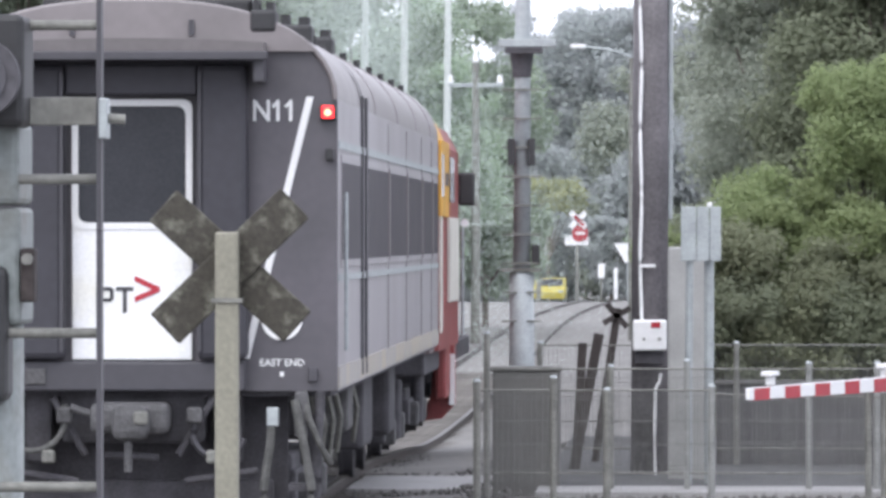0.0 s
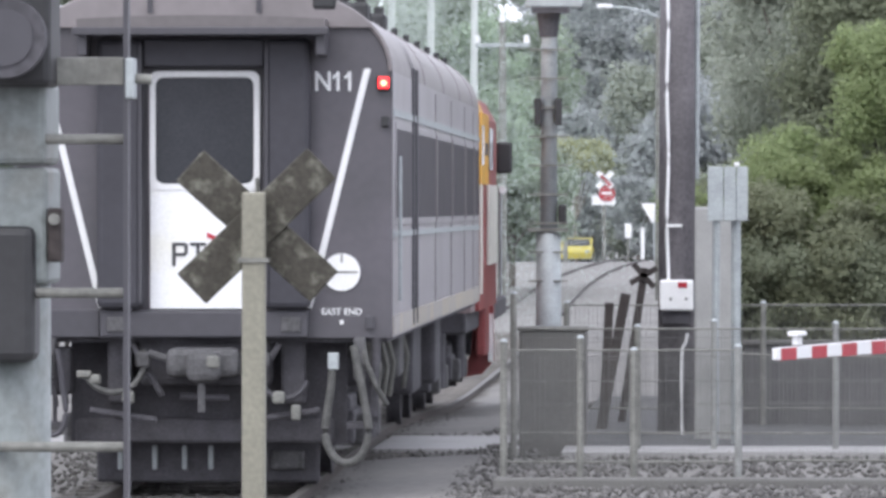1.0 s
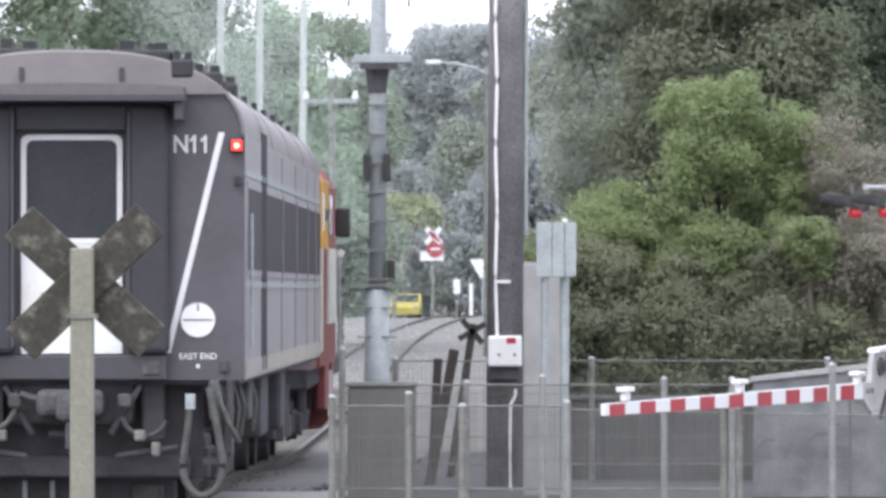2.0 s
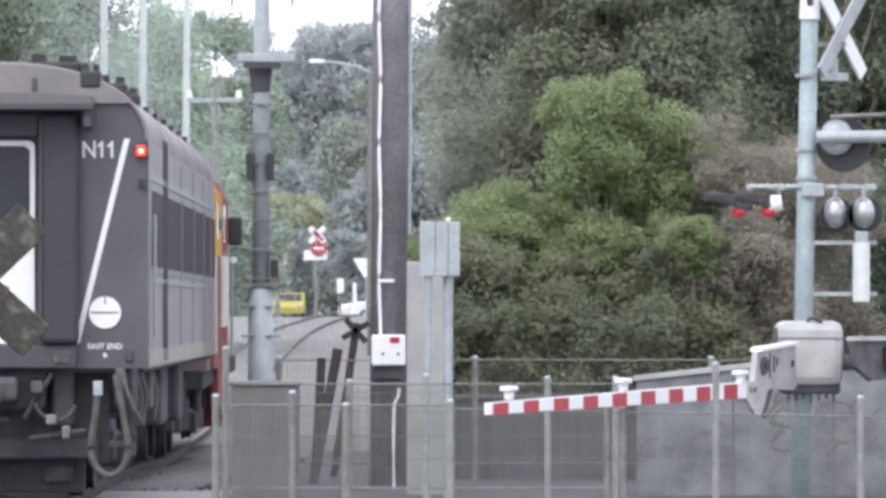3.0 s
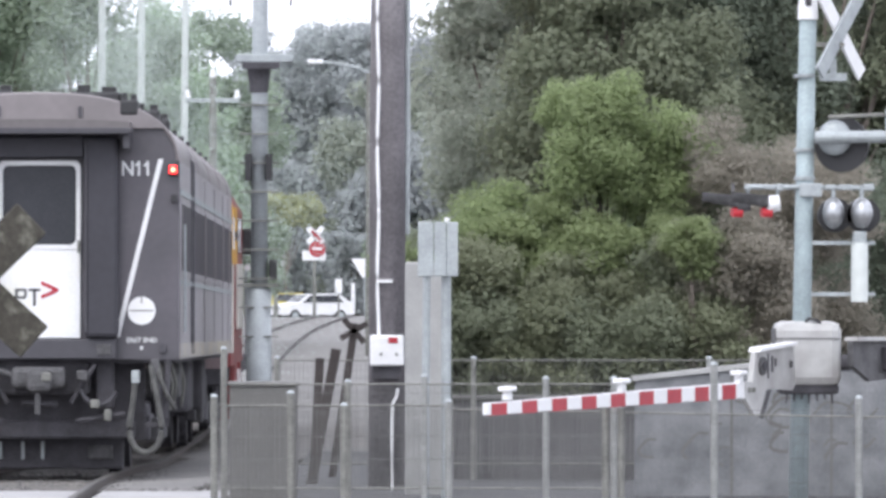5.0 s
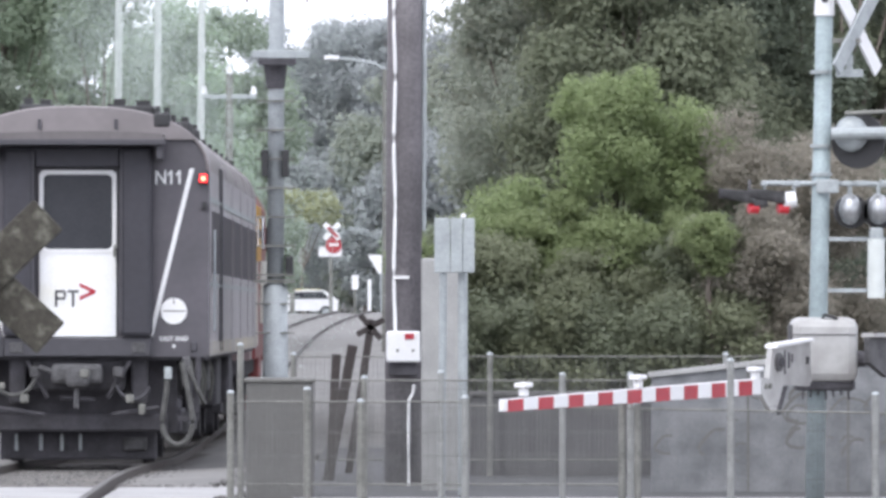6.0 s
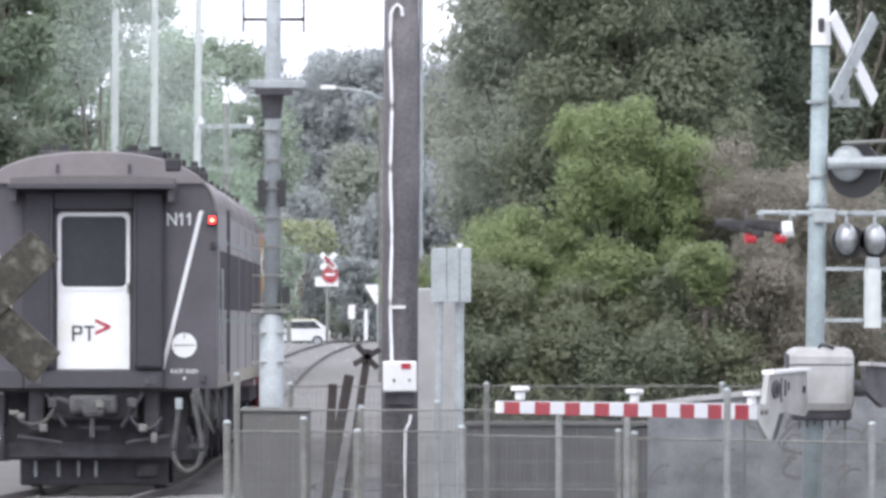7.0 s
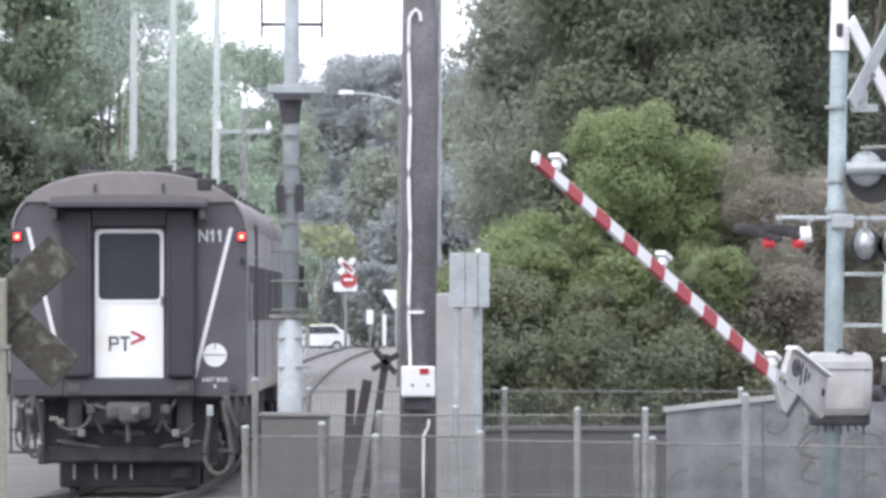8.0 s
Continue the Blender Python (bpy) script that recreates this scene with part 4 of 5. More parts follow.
def build_near_signal():
    p = thing("ladder_signal", pose(-1.42, 15.8, -0.2), "old railway signal post with a steel ladder", "signal")
    part("column", rod(bmesh.new(), (-0.23, 0.15, 0), (-0.23, 0.15, 2.16), 0.172, seg=28), "galv_dull", p, "dull galvanised column with rusty stains", smooth=True)
    part("collar", slab(-0.5, -0.05, -0.02, 0.3, 2.15, 2.41, 0.012), "galv_dull", p)
    part("relay_box", slab(-0.5, -0.052, -0.04, 0.3, 2.415, 2.6, 0.015), "galv_dull", p, "dull rust-stained metal relay box")
    part("upper_column", rod(bmesh.new(), (-0.23, 0.15, 2.6), (-0.23, 0.15, 4.6), 0.1, seg=24), "galv", p)
    head = part("signal_head", slab(-0.48, -0.027, -0.2, 0.05, 2.585, 2.83, 0.015), "black", p, "black square signal head with a round hood")
    bm = bmesh.new()
    rod(bm, (-0.12, -0.27, 2.69), (-0.12, -0.2, 2.69), 0.088, 0.088, 28)
    part("hood", bm, "under", head)
    part("lens", rod(bmesh.new(), (-0.12, -0.275, 2.69), (-0.12, -0.265, 2.69), 0.062, seg=24), "car_dark", head)
    part("rear_case", slab(-0.5, -0.076, -0.06, 0.2, 1.98, 2.28, 0.02), "black", p, "black lower lamp case")
    part("bracket", slab(-0.05, -0.018, -0.03, 0.05, 2.2, 2.32, 0.006), "wood_dark", p)
    part("bracket_bolt", rod(bmesh.new(), (-0.034, -0.045, 2.295), (-0.034, -0.03, 2.295), 0.013), "galv_old", p)
    part("stay", slab(-0.03, 0.135, -0.035, -0.025, 2.59, 2.652, 0.003), "galv_old", p, "flat steel stay to the ladder")
    part("stay_plate", slab(0.125, 0.145, -0.06, 0.02, 2.56, 2.65, 0.004), "galv", p)
    part("stay_bolt", rod(bmesh.new(), (0.145, -0.03, 2.605), (0.182, -0.03, 2.603), 0.011), "galv_old", p)
    part("stile", slab(0.12, 0.131, -0.05, 0.01, 0, 4.6), "car_dark", p, "dark steel ladder side rail")
    part("stile", slab(-0.3, -0.289, -0.05, 0.01, 0, 4.6), "car_dark", p)
    for i in range(13):
        z = 0.095 + 0.3395 * i
        part("rung", rod(bmesh.new(), (-0.3, -0.02, z), (0.122, -0.02, z), 0.0115), "galv_old", p)


build_old_crossbuck()
build_near_signal()


def build_old_timbers():
    for x, y, zt, lean, r, lab in ((-1.12, 72.0, 1.17, 3, 0.045, "blackened timber stump post behind the fence"), (-1.15, 71.5, 1.29, 10.5, 0.05, "charred leaning timber post behind the fence")):
        t = thing("timber_post", pose(x, y, -0.2, 0, lean), lab, "post", "old timber posts")
        part("shaft", slab(-r, r, -r, r, 0, zt + 0.2, 0.012), "wood_dark", t)
    t = thing("timber_crossbuck", pose(-0.97, 74, -0.2, 0, 8.6), "dark leaning timber post with a broken cross top", "post")
    part("shaft", slab(-0.04, 0.04, -0.04, 0.04, 0, 1.72, 0.01), "wood_dark", t)
    for a in (40, -38):
        part("blade", box(bmesh.new(), -0.16, 0.16, -0.06, -0.04, -0.03, 0.03, Matrix.Translation((0, 0, 1.64)) @ pose(0, 0, 0, 0, a, 0)), "wood_dark", t)


def build_cable_box():
    t = thing("concrete_pit", pose(-1.6, 66.6, -0.2), "dark weathered concrete pit beside the mast", "concrete pit")
    part("wall", slab(-0.2, 0.42, -0.3, 0.3, 0, 1.18, 0.02), "concrete_dark", t)
    part("lid", slab(-0.22, 0.44, -0.32, 0.32, 1.18, 1.22, 0.01), "concrete_dark", t)


def build_low_wall():
    t = thing("concrete_wall", pose(2.0, 68, -0.2), "low grey concrete wall with faded graffiti", "wall")
    part("panel", outline(bmesh.new(), [(0, 0), (8, 0), (8, 1.34), (1.1, 1.32), (0.0, 1.2)], 0, 0.25), "wall_grey", t)
    part("coping", outline(bmesh.new(), [(-0.03, 1.2), (1.1, 1.325), (8, 1.345), (8, 1.39), (1.1, 1.37), (-0.03, 1.245)], -0.03, 0.28), "concrete", t)
    for x in (0.9, 1.85, 2.8):
        part("joint", slab(x, x + 0.025, -0.006, 0.004, 0.1, 1.28), "concrete_dark", t)
    w = thing("kerb_wall", pose(0.3, 73.2, -0.2), "low dull grey retaining wall under the rod fence", "wall")
    part("panel", slab(0, 7.0, 0, 0.2, 0, 0.92, 0.015), "asphalt_grey", w)
    part("coping", slab(-0.02, 7.0, -0.03, 0.23, 0.92, 0.97, 0.012), "concrete_dark", w)
    rng = np.random.default_rng(8)
    for k in range(20):
        cx, cz, r = rng.uniform(0.1, 3.0), rng.uniform(0.45, 1.08), rng.uniform(0.05, 0.2)
        a0 = rng.uniform(0, 3)
        pts = [(cx + r * math.cos(a) * (1 + 0.3 * math.sin(2 * a)), -0.003, cz + 0.8 * r * math.sin(a)) for a in np.linspace(a0, a0 + rng.uniform(2, 5), 10)]
        bm = tube(bmesh.new(), pts, rng.uniform(0.01, 0.022), 6)
        bmesh.ops.scale(bm, vec=(1, 0.15, 1), verts=bm.verts)
        part("graffiti", bm, "concrete_dark", t)


def build_far_bits():
    # signs at the far crossing
    s = thing("warning_sign", pose(-5.6, 365, -0.7), "weathered red and white warning signs on a post", "sign")
    part("post", rod(bmesh.new(), (0, 0, 0), (0, 0, 4.6), 0.09), "galv_old", s)
    part("plate", slab(-0.62, 0.58, -0.12, -0.08, 2.95, 3.45, 0.02), "white", s)
    part("red_disc", rod(bmesh.new(), (0.15, -0.16, 3.55), (0.15, -0.12, 3.55), 0.42, seg=20), "board_red", s)
    part("bar", slab(-0.1, 0.4, -0.18, -0.16, 3.5, 3.62), "white", s)
    for a in (45, -45):
        part("blade", box(bmesh.new(), -0.55, 0.55, -0.2, -0.18, -0.14, 0.14, Matrix.Translation((0.05, 0, 4.25)) @ pose(0, 0, 0, 0, a, 0)), "white", s)
    part("red_bar", box(bmesh.new(), -0.35, 0.35, -0.23, -0.21, -0.07, 0.07, Matrix.Translation((0.1, 0, 4.2)) @ pose(0, 0, 0, 0, 45, 0)), "board_red", s)
    f = thing("flag_sign", pose(-3.3, 362, -0.7), "white pennant-shaped sign on a thin post", "sign")
    part("post", rod(bmesh.new(), (0.3, 0, 0), (0.3, 0, 3.0), 0.06), "galv", f)
    part("plate", outline(bmesh.new(), [(-0.4, 3.05), (0.34, 3.05), (0.34, 2.1), (0.15, 2.1)], -0.08, -0.04), "white", f)
    c = thing("control_cabinet", pose(-7.5, 362, -0.7), "grey lineside control cabinet", "cabinet")
    part("case", slab(-0.45, 0.45, -0.2, 0.2, 1.9, 3.4, 0.03), "house", c)
    part("leg", slab(-0.12, 0.12, -0.1, 0.1, 0, 1.9), "galv_old", c)
    w = thing("crossing_marker", pose(-4.45, 372, -0.9), "white marker post with a square board", "marker post")
    part("post", rod(bmesh.new(), (0.75, 0, 0), (0.75, 0, 2.0), 0.1), "white", w)
    part("board", slab(-0.18, 0.18, -0.05, 0.05, 1.45, 2.2, 0.02), "white", w)
    part("board_post", rod(bmesh.new(), (0.0, 0, 0), (0.0, 0, 1.45), 0.05), "galv_old", w)
    # pale poles by the line, and pole with insulators
    for x, y, h in ((-9.5, 210, 14), (-8.35, 210, 14), (-7.15, 212, 12)):
        t = thing("lighting_pole", pose(x, y, -0.55), "slim pale grey lighting pole", "pole", "lighting poles beside the line")
        part("pole", rod(bmesh.new(), (0, 0, 0), (0.1, 0, h), 0.13, 0.09), "pale_pole", t)
        part("base", rod(bmesh.new(), (0, 0, 0), (0, 0, 0.5), 0.2, 0.16), "concrete", t)
    t = thing("telegraph_pole", pose(-5.9, 200, 0.1), "grey telegraph pole with a crossarm and insulators", "telegraph pole")
    part("pole", rod(bmesh.new(), (0, 0, -0.65), (0, 0, 7.2), 0.14, 0.1), "galv_old", t)
    part("crossarm", slab(-0.75, 0.75, -0.08, 0.08, 6.5, 6.62), "galv", t)
    for x in (-0.7, 0.0, 0.68):
        part("insulator", rod(bmesh.new(), (x, 0, 6.62 if x else 7.2), (x, 0, 6.85 if x else 7.45), 0.1, 0.06), "white", t)
    t = thing("street_lamp", pose(-2.5, 205, -0.55), "street lamp with a curved outreach arm", "street lamp")
    part("pole", rod(bmesh.new(), (0.9, 0, 0), (0.9, 0, 8.1), 0.09, 0.07), "galv_old", t)
    part("arm", tube(bmesh.new(), [(0.9, 0, 8.1), (0.6, 0, 8.25), (0.0, 0, 8.38), (-0.5, 0, 8.42)], 0.04), "galv", t)
    part("lantern", slab(-0.85, -0.4, -0.12, 0.12, 8.36, 8.5, 0.04), "white", t)


def build_car(name, m, paint, label):
    """A small hatchback; its length runs along x, the bonnet towards +x."""
    c = thing(name, m, label, "car")
    side = [(-2.0, 0.35), (2.05, 0.35), (2.1, 0.7), (1.95, 0.85), (1.1, 0.98), (0.5, 1.42), (-1.2, 1.46), (-1.85, 1.05), (-2.05, 0.9)]
    part("body", outline(bmesh.new(), side, -0.82, 0.82), paint, c)
    part("side_window", outline(bmesh.new(), [(-1.5, 1.0), (0.85, 1.0), (0.42, 1.36), (-1.15, 1.38)], -0.835, 0.835), "glass", c)
    part("windscreen", outline(bmesh.new(), [(1.03, 1.02), (1.06, 1.03), (0.57, 1.4), (0.54, 1.38)], -0.7, 0.7), "glass", c)
    for x in (-1.3, 1.3):
        for y in (-0.75, 0.75):
            wh = part("wheel", rod(bmesh.new(), (x, y - 0.1, 0.31), (x, y + 0.1, 0.31), 0.31, seg=20), "black", c)
            part("rim", rod(bmesh.new(), (x, y - 0.11, 0.31), (x, y + 0.11, 0.31), 0.19, seg=16), "galv", wh)
    for y in (-0.6, 0.6):
        part("headlight", slab(2.02, 2.1, y - 0.15, y + 0.15, 0.66, 0.8, 0.02), "galv", c)
    return c


build_old_timbers()
build_cable_box()
build_low_wall()
build_far_bits()
white_car = build_car("hatchback", pose(-2, 378, -0.95), "white", "white hatchback driving over the far crossing")
yellow_car = build_car("hatchback", pose(-7.35, 386, -0.95, 0, 0, -91), "yellow", "small yellow car waiting at the far crossing")


# ---- trees ----
def leaves(blobs, count, size, rng):
    """Small bent leaf sprays on the tufts of uneven clumps. blobs: (x, y, z, rx, ry, rz)."""
    blobs = np.array(blobs, float)
    n = 16
    d = rng.normal(size=(len(blobs), n, 3))
    d /= np.linalg.norm(d, axis=2)[..., None]
    tuft = (blobs[:, None, :3] + d * blobs[:, None, 3:] * rng.uniform(0.45, 1.0, (len(blobs), n, 1))).reshape(-1, 3)
    rad = (blobs[:, None, 3] * rng.uniform(0.25, 0.62, (len(blobs), n))).ravel()
    k = rng.choice(len(tuft), count, p=rad ** 2 / (rad ** 2).sum())
    d = rng.normal(size=(count, 3))
    d /= np.linalg.norm(d, axis=1)[:, None]
    c = tuft[k] + d * (rng.random(count) ** 0.5 * rad[k])[:, None] * np.array((1.1, 1.1, 0.85))
    n = d + rng.normal(scale=0.5, size=(count, 3)) + np.array((0, 0, 0.5))
    n /= np.linalg.norm(n, axis=1)[:, None]
    u = np.cross(n, rng.normal(size=(count, 3)))
    u /= np.linalg.norm(u, axis=1)[:, None]
    w = np.cross(n, u)
    s = size * rng.uniform(0.5, 1.4, count)[:, None]
    v = np.stack([c - u * s - w * s * 0.3, c + u * s - w * s * 0.3, c + w * s * 0.75 + n * s * 0.2], 1).reshape(-1, 3)
    return v, np.arange(count * 3).reshape(-1, 3)


def leaf_mesh(name, v, f, material):
    me = bpy.data.meshes.new(name)
    me.vertices.add(len(v))
    me.vertices.foreach_set("co", v.astype(np.float32).ravel())
    me.loops.add(f.size)
    me.loops.foreach_set("vertex_index", f.astype(np.int32).ravel())
    me.polygons.add(len(f))
    me.polygons.foreach_set("loop_start", np.arange(0, f.size, 3, dtype=np.int32))
    me.update(calc_edges=True)
    me.materials.append(material)
    return me


def tree(name, x, y, z, blobs, count, size, leaf, label, seed, bark="bark", trunk=0.18, category="tree", limbs=True):
    """Trunk, limbs to each clump, and a crown of leaf sprays. blobs are relative to the foot."""
    rng = np.random.default_rng(seed)
    t = thing(name, pose(x, y, z), label, category)
    bm = bmesh.new()
    top = max(b[2] for b in blobs)
    pts = [(0.15 * math.sin(2.0 * q + seed), 0.1 * math.cos(3 * q), top * 0.75 * q) for q in np.linspace(0, 1, 7)]
    for i in range(6):
        rod(bm, pts[i], pts[i + 1], trunk * (1 - i / 8), trunk * (1 - (i + 1) / 8), 8)
    part("trunk", bm, bark, t)
    if limbs:
        for b in blobs:
            k = min(5, max(1, int(6 * 0.6 * b[2] / top)))
            mid = (0.5 * (pts[k][0] + b[0]), 0.5 * (pts[k][1] + b[1]), pts[k][2] * 0.45 + b[2] * 0.55)
            lb = rod(bmesh.new(), pts[k], mid, trunk * 0.45, trunk * 0.3, 6)
            rod(lb, mid, (b[0], b[1], b[2] + b[5] * 0.3), trunk * 0.3, trunk * 0.08, 6)
            part("limb", lb, bark, t)
    v, f = leaves(blobs, count, size, rng)
    me = leaf_mesh("crown", v, f, LEAF[leaf])
    c = new("crown", me)
    c.parent = t
    tagged(c, kind="stuff")
    return t


def clumps(rng, n, cx, cz, w, h, r0, r1, deep=1.0):
    """n uneven clumps within an oval of half width w and half height h."""
    out = []
    for _ in range(n):
        a, q = rng.uniform(0, math.tau), math.sqrt(rng.uniform(0, 1))
        r = rng.uniform(r0, r1)
        out.append((cx + w * q * math.cos(a), rng.uniform(-deep, deep), cz + h * q * math.sin(a), r, r * 0.9, r * rng.uniform(0.65, 0.95)))
    return out


def build_trees():
    R = np.random.default_rng(5)
    d = 92.0
    g = ground_z(d) - 0.2
    # shrubs on the bank behind the fences
    tree("shrub_tree", 2.2, d, g, clumps(R, 8, 0.25, 4.1, 0.65, 0.55, 0.4, 0.65, 0.6) + clumps(R, 9, -0.4, 2.9, 1.3, 0.6, 0.4, 0.75, 0.7) + clumps(R, 10, -0.2, 1.3, 1.4, 0.8, 0.4, 0.7, 0.7) + clumps(R, 6, 0.8, 3.8, 0.45, 0.5, 0.35, 0.55, 0.6) + clumps(R, 5, -0.05, 4.6, 0.4, 0.2, 0.3, 0.5, 0.5), 130000, 0.03, "bright", "bright green rounded shrub tree", 1, bark="wood_dark", trunk=0.03)
    tree("shrub_tree", 1.6, d + 1.5, g, clumps(R, 16, -0.2, 2.0, 1.6, 1.0, 0.5, 0.85, 0.8), 80000, 0.034, "mid", "dull green dense shrub tree on the bank", 2, bark="wood_dark", trunk=0.03)
    tree("shrub_tree", 3.0, d + 2.0, g, clumps(R, 14, 0.0, 1.6, 1.4, 1.2, 0.5, 0.85, 0.8), 70000, 0.034, "gum", "dark green dense shrub tree on the bank", 12, bark="wood_dark", trunk=0.03)
    for k, (x, w, lf) in enumerate(((0.6, 0.9, "olive"), (1.9, 1.2, "olive"), (3.1, 0.85, "mid"))):
        tree("bush", x, d - 1.5, g, clumps(R, 13, 0.0, 1.35, w, 1.2, 0.3, 0.6, 0.5), 42000, 0.033, lf, "dull green undergrowth in front of the shrubs", 110 + k, bark="wood_dark", trunk=0.03, category="bush")
    for k, (x, w, z) in enumerate(((0.55, 0.55, 2.35), (1.55, 0.7, 2.75), (2.6, 0.75, 2.7))):
        tree("bush", x, d - 0.9, g, clumps(R, 9, 0.0, z, w, 0.5, 0.3, 0.55, 0.35), 26000, 0.031, "mixed" if k else "bright", "leafy green shrub growing up through the thicket", 120 + k, bark="wood_dark", trunk=0.03, category="bush")
    for k, (x, w, z) in enumerate(((1.35, 0.3, 1.5), (2.45, 0.35, 1.75), (3.45, 0.3, 2.6))):
        tree("bush", x, d - 1.95, g, clumps(R, 6, 0.0, z, w, 0.5, 0.22, 0.4, 0.2), 8000, 0.03, "olive", "dull olive scrub among the green bushes", 130 + k, bark="wood_dark", trunk=0.025, category="bush")
    for k, (x, w, lf) in enumerate(((0.45, 0.6, "mid"), (1.4, 0.7, "olive"), (2.4, 0.7, "mid"), (3.35, 0.65, "olive"))):
        tree("bush", x, d - 2.4, g, clumps(R, 10, 0.0, 1.5, w, 0.55, 0.3, 0.5, 0.25), 17000, 0.033, lf, "dull green low bush along the rod fence", 140 + k, bark="wood_dark", trunk=0.02, category="bush", limbs=False)
    for k, (x, z, w) in enumerate(((3.95, 2.6, 0.4), (4.3, 1.7, 0.5), (3.8, 1.4, 0.4))):
        tree("bush", x, d - 2.2, g, clumps(R, 10, 0.0, z, w, 0.65, 0.25, 0.45, 0.25), 15000, 0.026, "brown", "dry brown scrub under the twiggy bush", 150 + k, bark="wood_dark", trunk=0.02, category="bush", limbs=False)
    tree("bush", 0.5, d + 1, g, clumps(R, 9, 0.0, 2.3, 0.7, 0.5, 0.4, 0.6, 0.5), 36000, 0.03, "bright", "yellow-green bush beside the pole", 13, trunk=0.06, category="bush")
    tree("bush", 0.7, d + 2, g, clumps(R, 12, 0.0, 1.3, 1.0, 0.9, 0.5, 0.8, 0.5), 42000, 0.034, "mid", "dull green bush at the foot of the bank", 14, trunk=0.06, category="bush")
    tree("bush", 4.45, d - 0.4, g, clumps(R, 16, 0.0, 3.4, 0.95, 0.95, 0.35, 0.65, 0.8), 60000, 0.024, "brown", "dry brown twiggy bush", 3, trunk=0.04, category="bush")
    tree("bush", 3.45, d - 2.4, g, clumps(R, 5, 0.0, 2.75, 0.22, 0.4, 0.2, 0.34, 0.3), 7000, 0.03, "mixed", "light green sapling among dry scrub", 15, trunk=0.04, category="bush")
    tree("bush", 4.9, d, g, clumps(R, 14, 0.0, 1.4, 1.2, 0.9, 0.4, 0.7, 0.6), 46000, 0.027, "brown", "brown undergrowth at the foot of the bank", 4, trunk=0.05, category="bush")
    tree("bush", 6.6, d + 2, g, clumps(R, 16, 0.0, 2.2, 1.2, 1.6, 0.5, 0.9, 0.8), 46000, 0.034, "gum", "dark green scrub on the bank", 16, trunk=0.07, category="bush")
    # tall gums behind
    for i, (x, y, h, w, lf) in enumerate(((1.5, 112, 8.6, 1.1, "pale"), (2.9, 110, 9.5, 1.4, "mid"), (4.2, 112, 10, 1.8, "gum"), (6.3, 112, 10, 2.0, "mid"), (8.2, 113, 9.5, 2.0, "gum"),
                                          (2.2, 118, 12, 1.5, "pale"), (4.5, 120, 13, 2.4, "gum"), (7.2, 121, 13, 2.6, "mid"))):
        tree("gum_tree", x, y, -0.6, clumps(R, 26, 0, h * 0.54, w, h * 0.44, 0.6, 1.15, 1.2), 88000, 0.047, lf, "tall grey-green gum tree on the bank", 20 + i, bark="bark", trunk=0.1)
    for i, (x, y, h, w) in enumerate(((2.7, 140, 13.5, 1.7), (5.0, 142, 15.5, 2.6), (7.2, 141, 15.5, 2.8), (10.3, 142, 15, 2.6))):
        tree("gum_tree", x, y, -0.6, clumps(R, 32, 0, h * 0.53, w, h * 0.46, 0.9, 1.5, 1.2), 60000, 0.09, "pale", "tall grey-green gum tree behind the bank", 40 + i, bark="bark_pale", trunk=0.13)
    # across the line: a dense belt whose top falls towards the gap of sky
    # the hazy leaf colours here have haze painted in
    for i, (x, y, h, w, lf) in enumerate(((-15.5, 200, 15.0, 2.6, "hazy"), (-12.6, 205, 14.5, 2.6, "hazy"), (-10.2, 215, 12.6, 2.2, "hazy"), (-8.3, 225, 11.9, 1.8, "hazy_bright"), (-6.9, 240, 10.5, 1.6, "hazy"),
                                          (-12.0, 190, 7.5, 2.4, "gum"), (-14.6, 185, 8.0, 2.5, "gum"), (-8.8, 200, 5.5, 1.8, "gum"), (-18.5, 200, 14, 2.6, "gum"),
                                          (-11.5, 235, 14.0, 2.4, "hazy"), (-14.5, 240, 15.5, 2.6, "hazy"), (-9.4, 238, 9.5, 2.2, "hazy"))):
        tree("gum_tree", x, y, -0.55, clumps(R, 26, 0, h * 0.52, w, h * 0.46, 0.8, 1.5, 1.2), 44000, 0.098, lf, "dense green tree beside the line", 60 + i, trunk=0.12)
    # far leaves bring their distance haze in their colour
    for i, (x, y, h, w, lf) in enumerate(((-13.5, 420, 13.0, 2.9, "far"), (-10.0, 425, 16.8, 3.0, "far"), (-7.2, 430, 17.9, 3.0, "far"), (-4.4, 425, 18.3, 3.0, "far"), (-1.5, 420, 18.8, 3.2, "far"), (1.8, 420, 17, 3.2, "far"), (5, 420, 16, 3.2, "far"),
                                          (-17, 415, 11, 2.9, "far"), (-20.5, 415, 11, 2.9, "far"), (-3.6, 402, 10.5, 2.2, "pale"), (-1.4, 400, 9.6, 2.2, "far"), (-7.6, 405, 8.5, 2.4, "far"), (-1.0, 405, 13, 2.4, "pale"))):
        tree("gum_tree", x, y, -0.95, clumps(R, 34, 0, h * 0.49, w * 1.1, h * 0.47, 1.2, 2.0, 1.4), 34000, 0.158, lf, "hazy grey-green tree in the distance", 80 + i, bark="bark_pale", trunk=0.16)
    tree("bush", -7.4, 390, -0.95, clumps(R, 10, 0, 5.9, 1.9, 0.8, 0.6, 1.0, 0.8), 14000, 0.12, "yellow", "yellow-green round-headed bush tree", 98, trunk=0.1)
    # bushes in the same haze-lightened leaf colours
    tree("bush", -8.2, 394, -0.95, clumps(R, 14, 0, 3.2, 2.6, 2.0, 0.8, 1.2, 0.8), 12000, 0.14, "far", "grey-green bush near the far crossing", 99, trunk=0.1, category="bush")
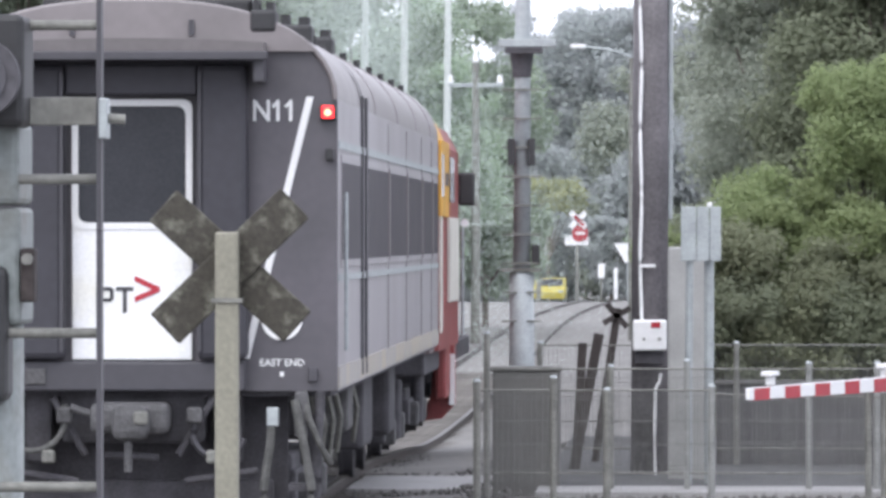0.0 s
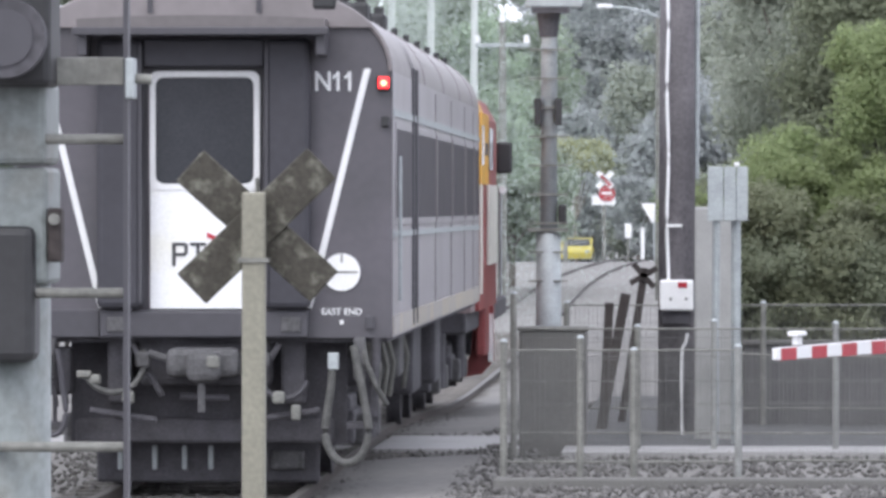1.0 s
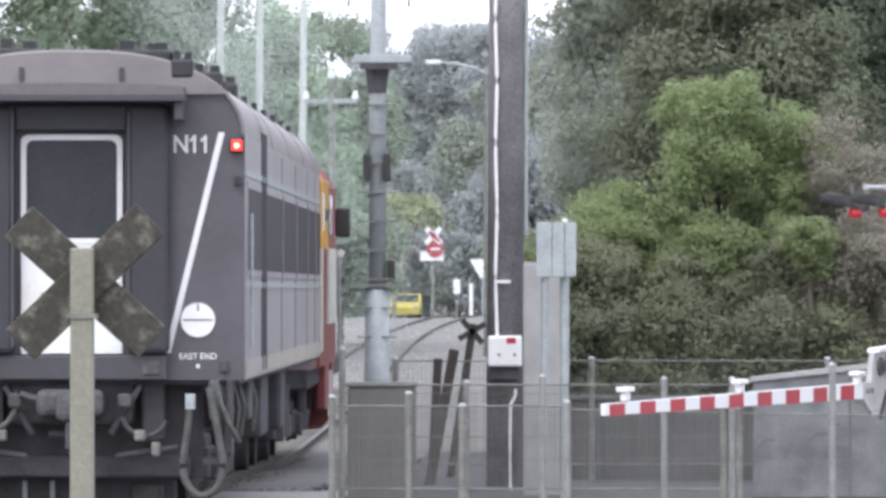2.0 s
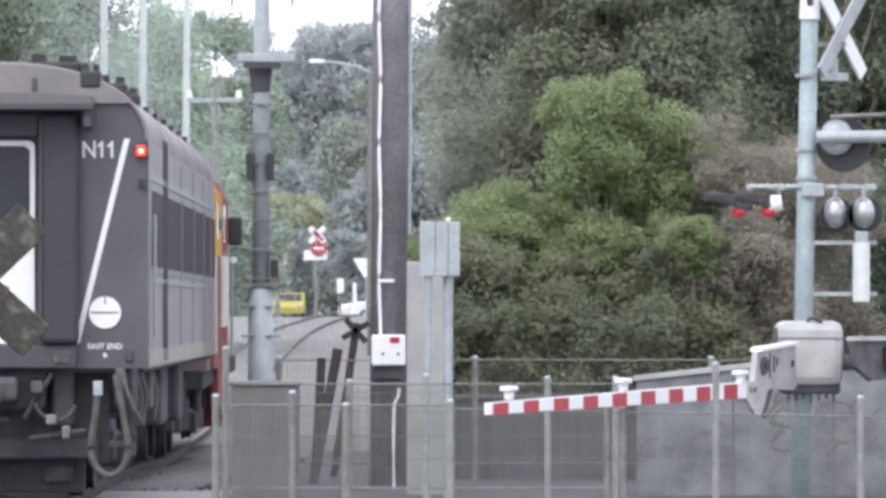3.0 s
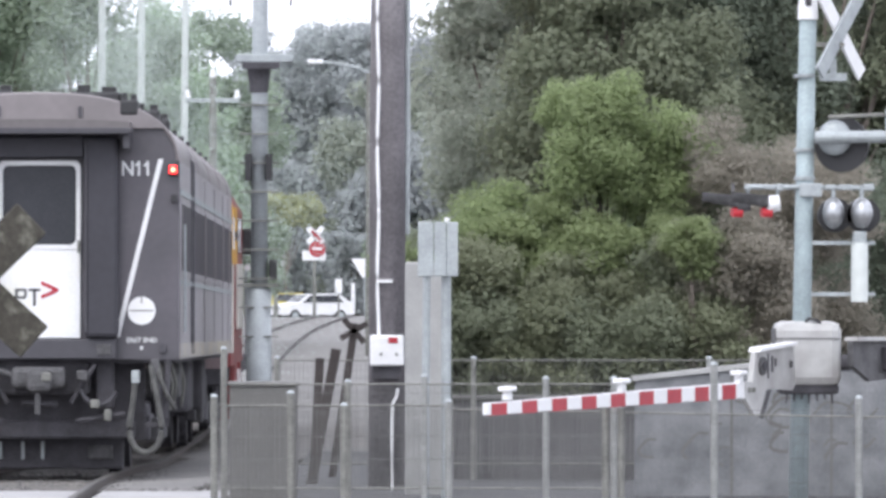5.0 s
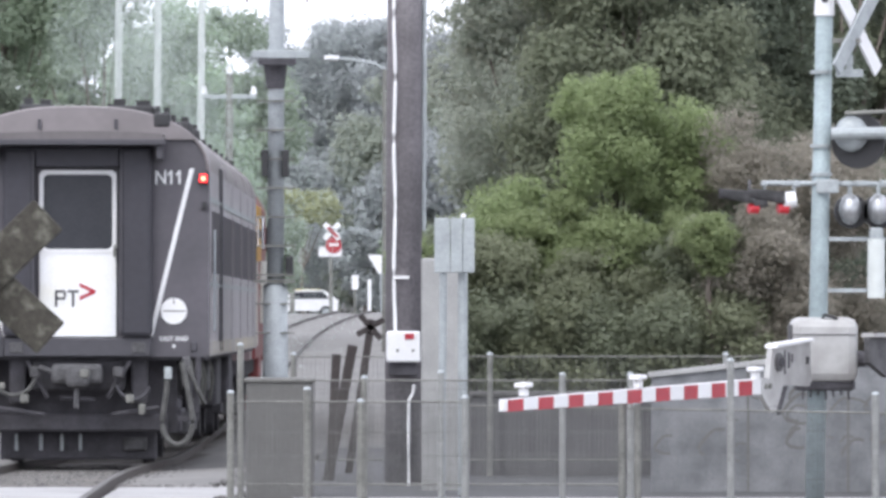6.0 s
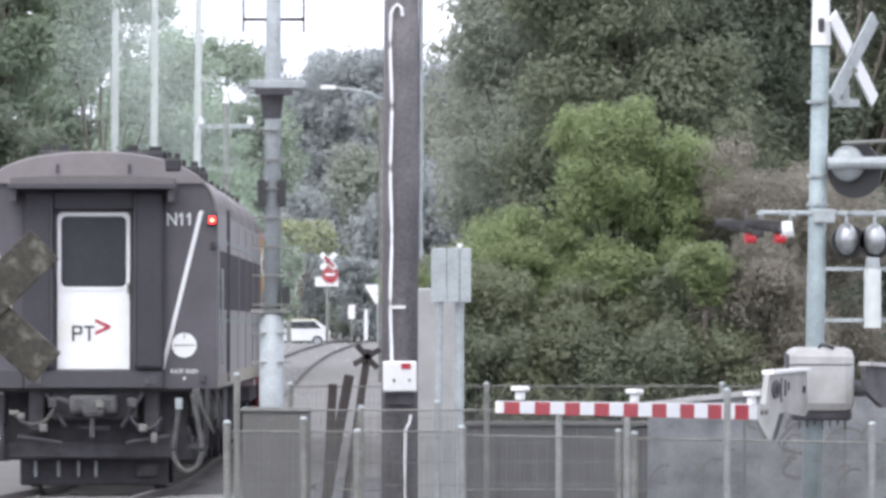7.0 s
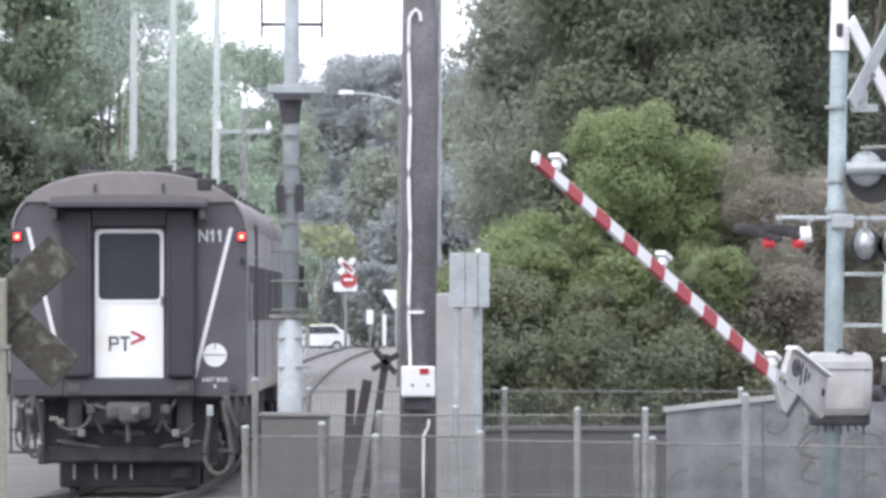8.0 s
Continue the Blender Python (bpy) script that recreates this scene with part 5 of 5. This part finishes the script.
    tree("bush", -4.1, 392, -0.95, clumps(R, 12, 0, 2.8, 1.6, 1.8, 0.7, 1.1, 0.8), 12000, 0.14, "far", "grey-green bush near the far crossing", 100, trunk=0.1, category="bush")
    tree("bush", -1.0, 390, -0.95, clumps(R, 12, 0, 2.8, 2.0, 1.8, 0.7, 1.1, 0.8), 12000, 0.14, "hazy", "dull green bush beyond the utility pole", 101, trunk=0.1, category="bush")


build_trees()


# ---- exhaust smoke, and an added haze ----
def build_smoke(label, x, y, z, spread, count, size, seed):
    """A drifting cloud of fine pale flakes, dense in the middle of its billows."""
    rng = np.random.default_rng(seed)
    puff = rng.normal(size=(14, 3)) * np.array(spread) * 0.75
    c = puff[rng.integers(0, 14, count)] + rng.normal(size=(count, 3)) * np.array(spread) * 0.55
    c = np.clip(c, -2.2 * np.array(spread), 2.2 * np.array(spread))
    d = rng.normal(size=(count, 3, 3)) * size
    v = (c[:, None] + d).reshape(-1, 3)
    me = leaf_mesh("smoke_and_haze", v, np.arange(count * 3).reshape(-1, 3), M["smoke"])
    ob = new("smoke_and_haze", me)
    ob.matrix_basis = pose(x, y, z)
    return tagged(ob, label, "smoke", kind="stuff")


plume = build_smoke("thin pale exhaust smoke over the locomotive", -4.7, 108, 5.0, (0.8, 3.0, 1.15), 95000, 0.0068, 201)
old_plume = build_smoke("pale exhaust smoke rising behind the locomotive", -5.0, 103, 5.6, (0.6, 3.0, 0.8), 34000, 0.0068, 202)
# added veil of flakes, lightens the distant trees like hazy air
haze = build_smoke("faint grey haze of flakes added to lighten the far trees", -3.6, 150, 4.0, (1.5, 8.0, 2.3), 75000, 0.01, 203)


# ---- motion ----
def motions():
    rows, rows2 = [], []
    for i in range(17):
        t = i * 0.5
        y = 54.0 + 5.08 * t
        x = -4.185 - 0.003 * (y - 54)
        z0, z1 = ground_z(y + 1), ground_z(y + 21)
        tilt = math.degrees(math.atan2(z1 - z0, 20))
        rows.append((t, pose(x, y, ground_z(y), tilt * 0.6, 0, 0.1)))
        y2 = y + 23.6
        rows2.append((t, pose(-4.185 - 0.003 * (y2 - 54), y2, ground_z(y2), 0, 0, 0.1)))
    walk(carriage, rows)
    walk(loco, rows2)
    walk(white_car, [(t, pose(x, 378, -0.95, 0, 0, 180 + 25)) for t, x in ((0, 3.1), (2.8, -2.0), (4.0, -4.3), (4.6, -5.3), (5.2, -6.3), (6.3, -7.8), (7.0, -7.85), (8.0, -7.8))])
    turn = 64.0
    arm = [(0.0, -0.78), (6.6, -0.78), (6.8, -0.5), (7.0, 1.3), (7.2, 3.9), (7.4, 7.4), (7.6, 11.6), (7.8, 15.9), (8.0, 20.5)]
    walk(boom, [(t, pose(*BOOM_PIVOT, 0, 0, turn) @ pose(0, 0, 0, 0, a, 0)) for t, a in arm])
    # exhaust: one plume keeps over the engine and thins upward at the end, one is left behind and rises
    walk(plume, [(t, pose(-4.7 - 0.12 * t, 108 + 4.3 * t, z)) for t, z in ((0, 5.0), (2, 5.0), (4, 5.3), (6, 6.3), (8, 7.6))])
    walk(old_plume, [(t, pose(-5.0 - 0.25 * t, 103 + 2.2 * t, 5.6 + 0.45 * t)) for t in range(9)])
    walk(haze, [(t, pose(-3.6 - 0.08 * t, 150, 4.0 + 0.05 * t)) for t in (0, 4, 8)])


motions()
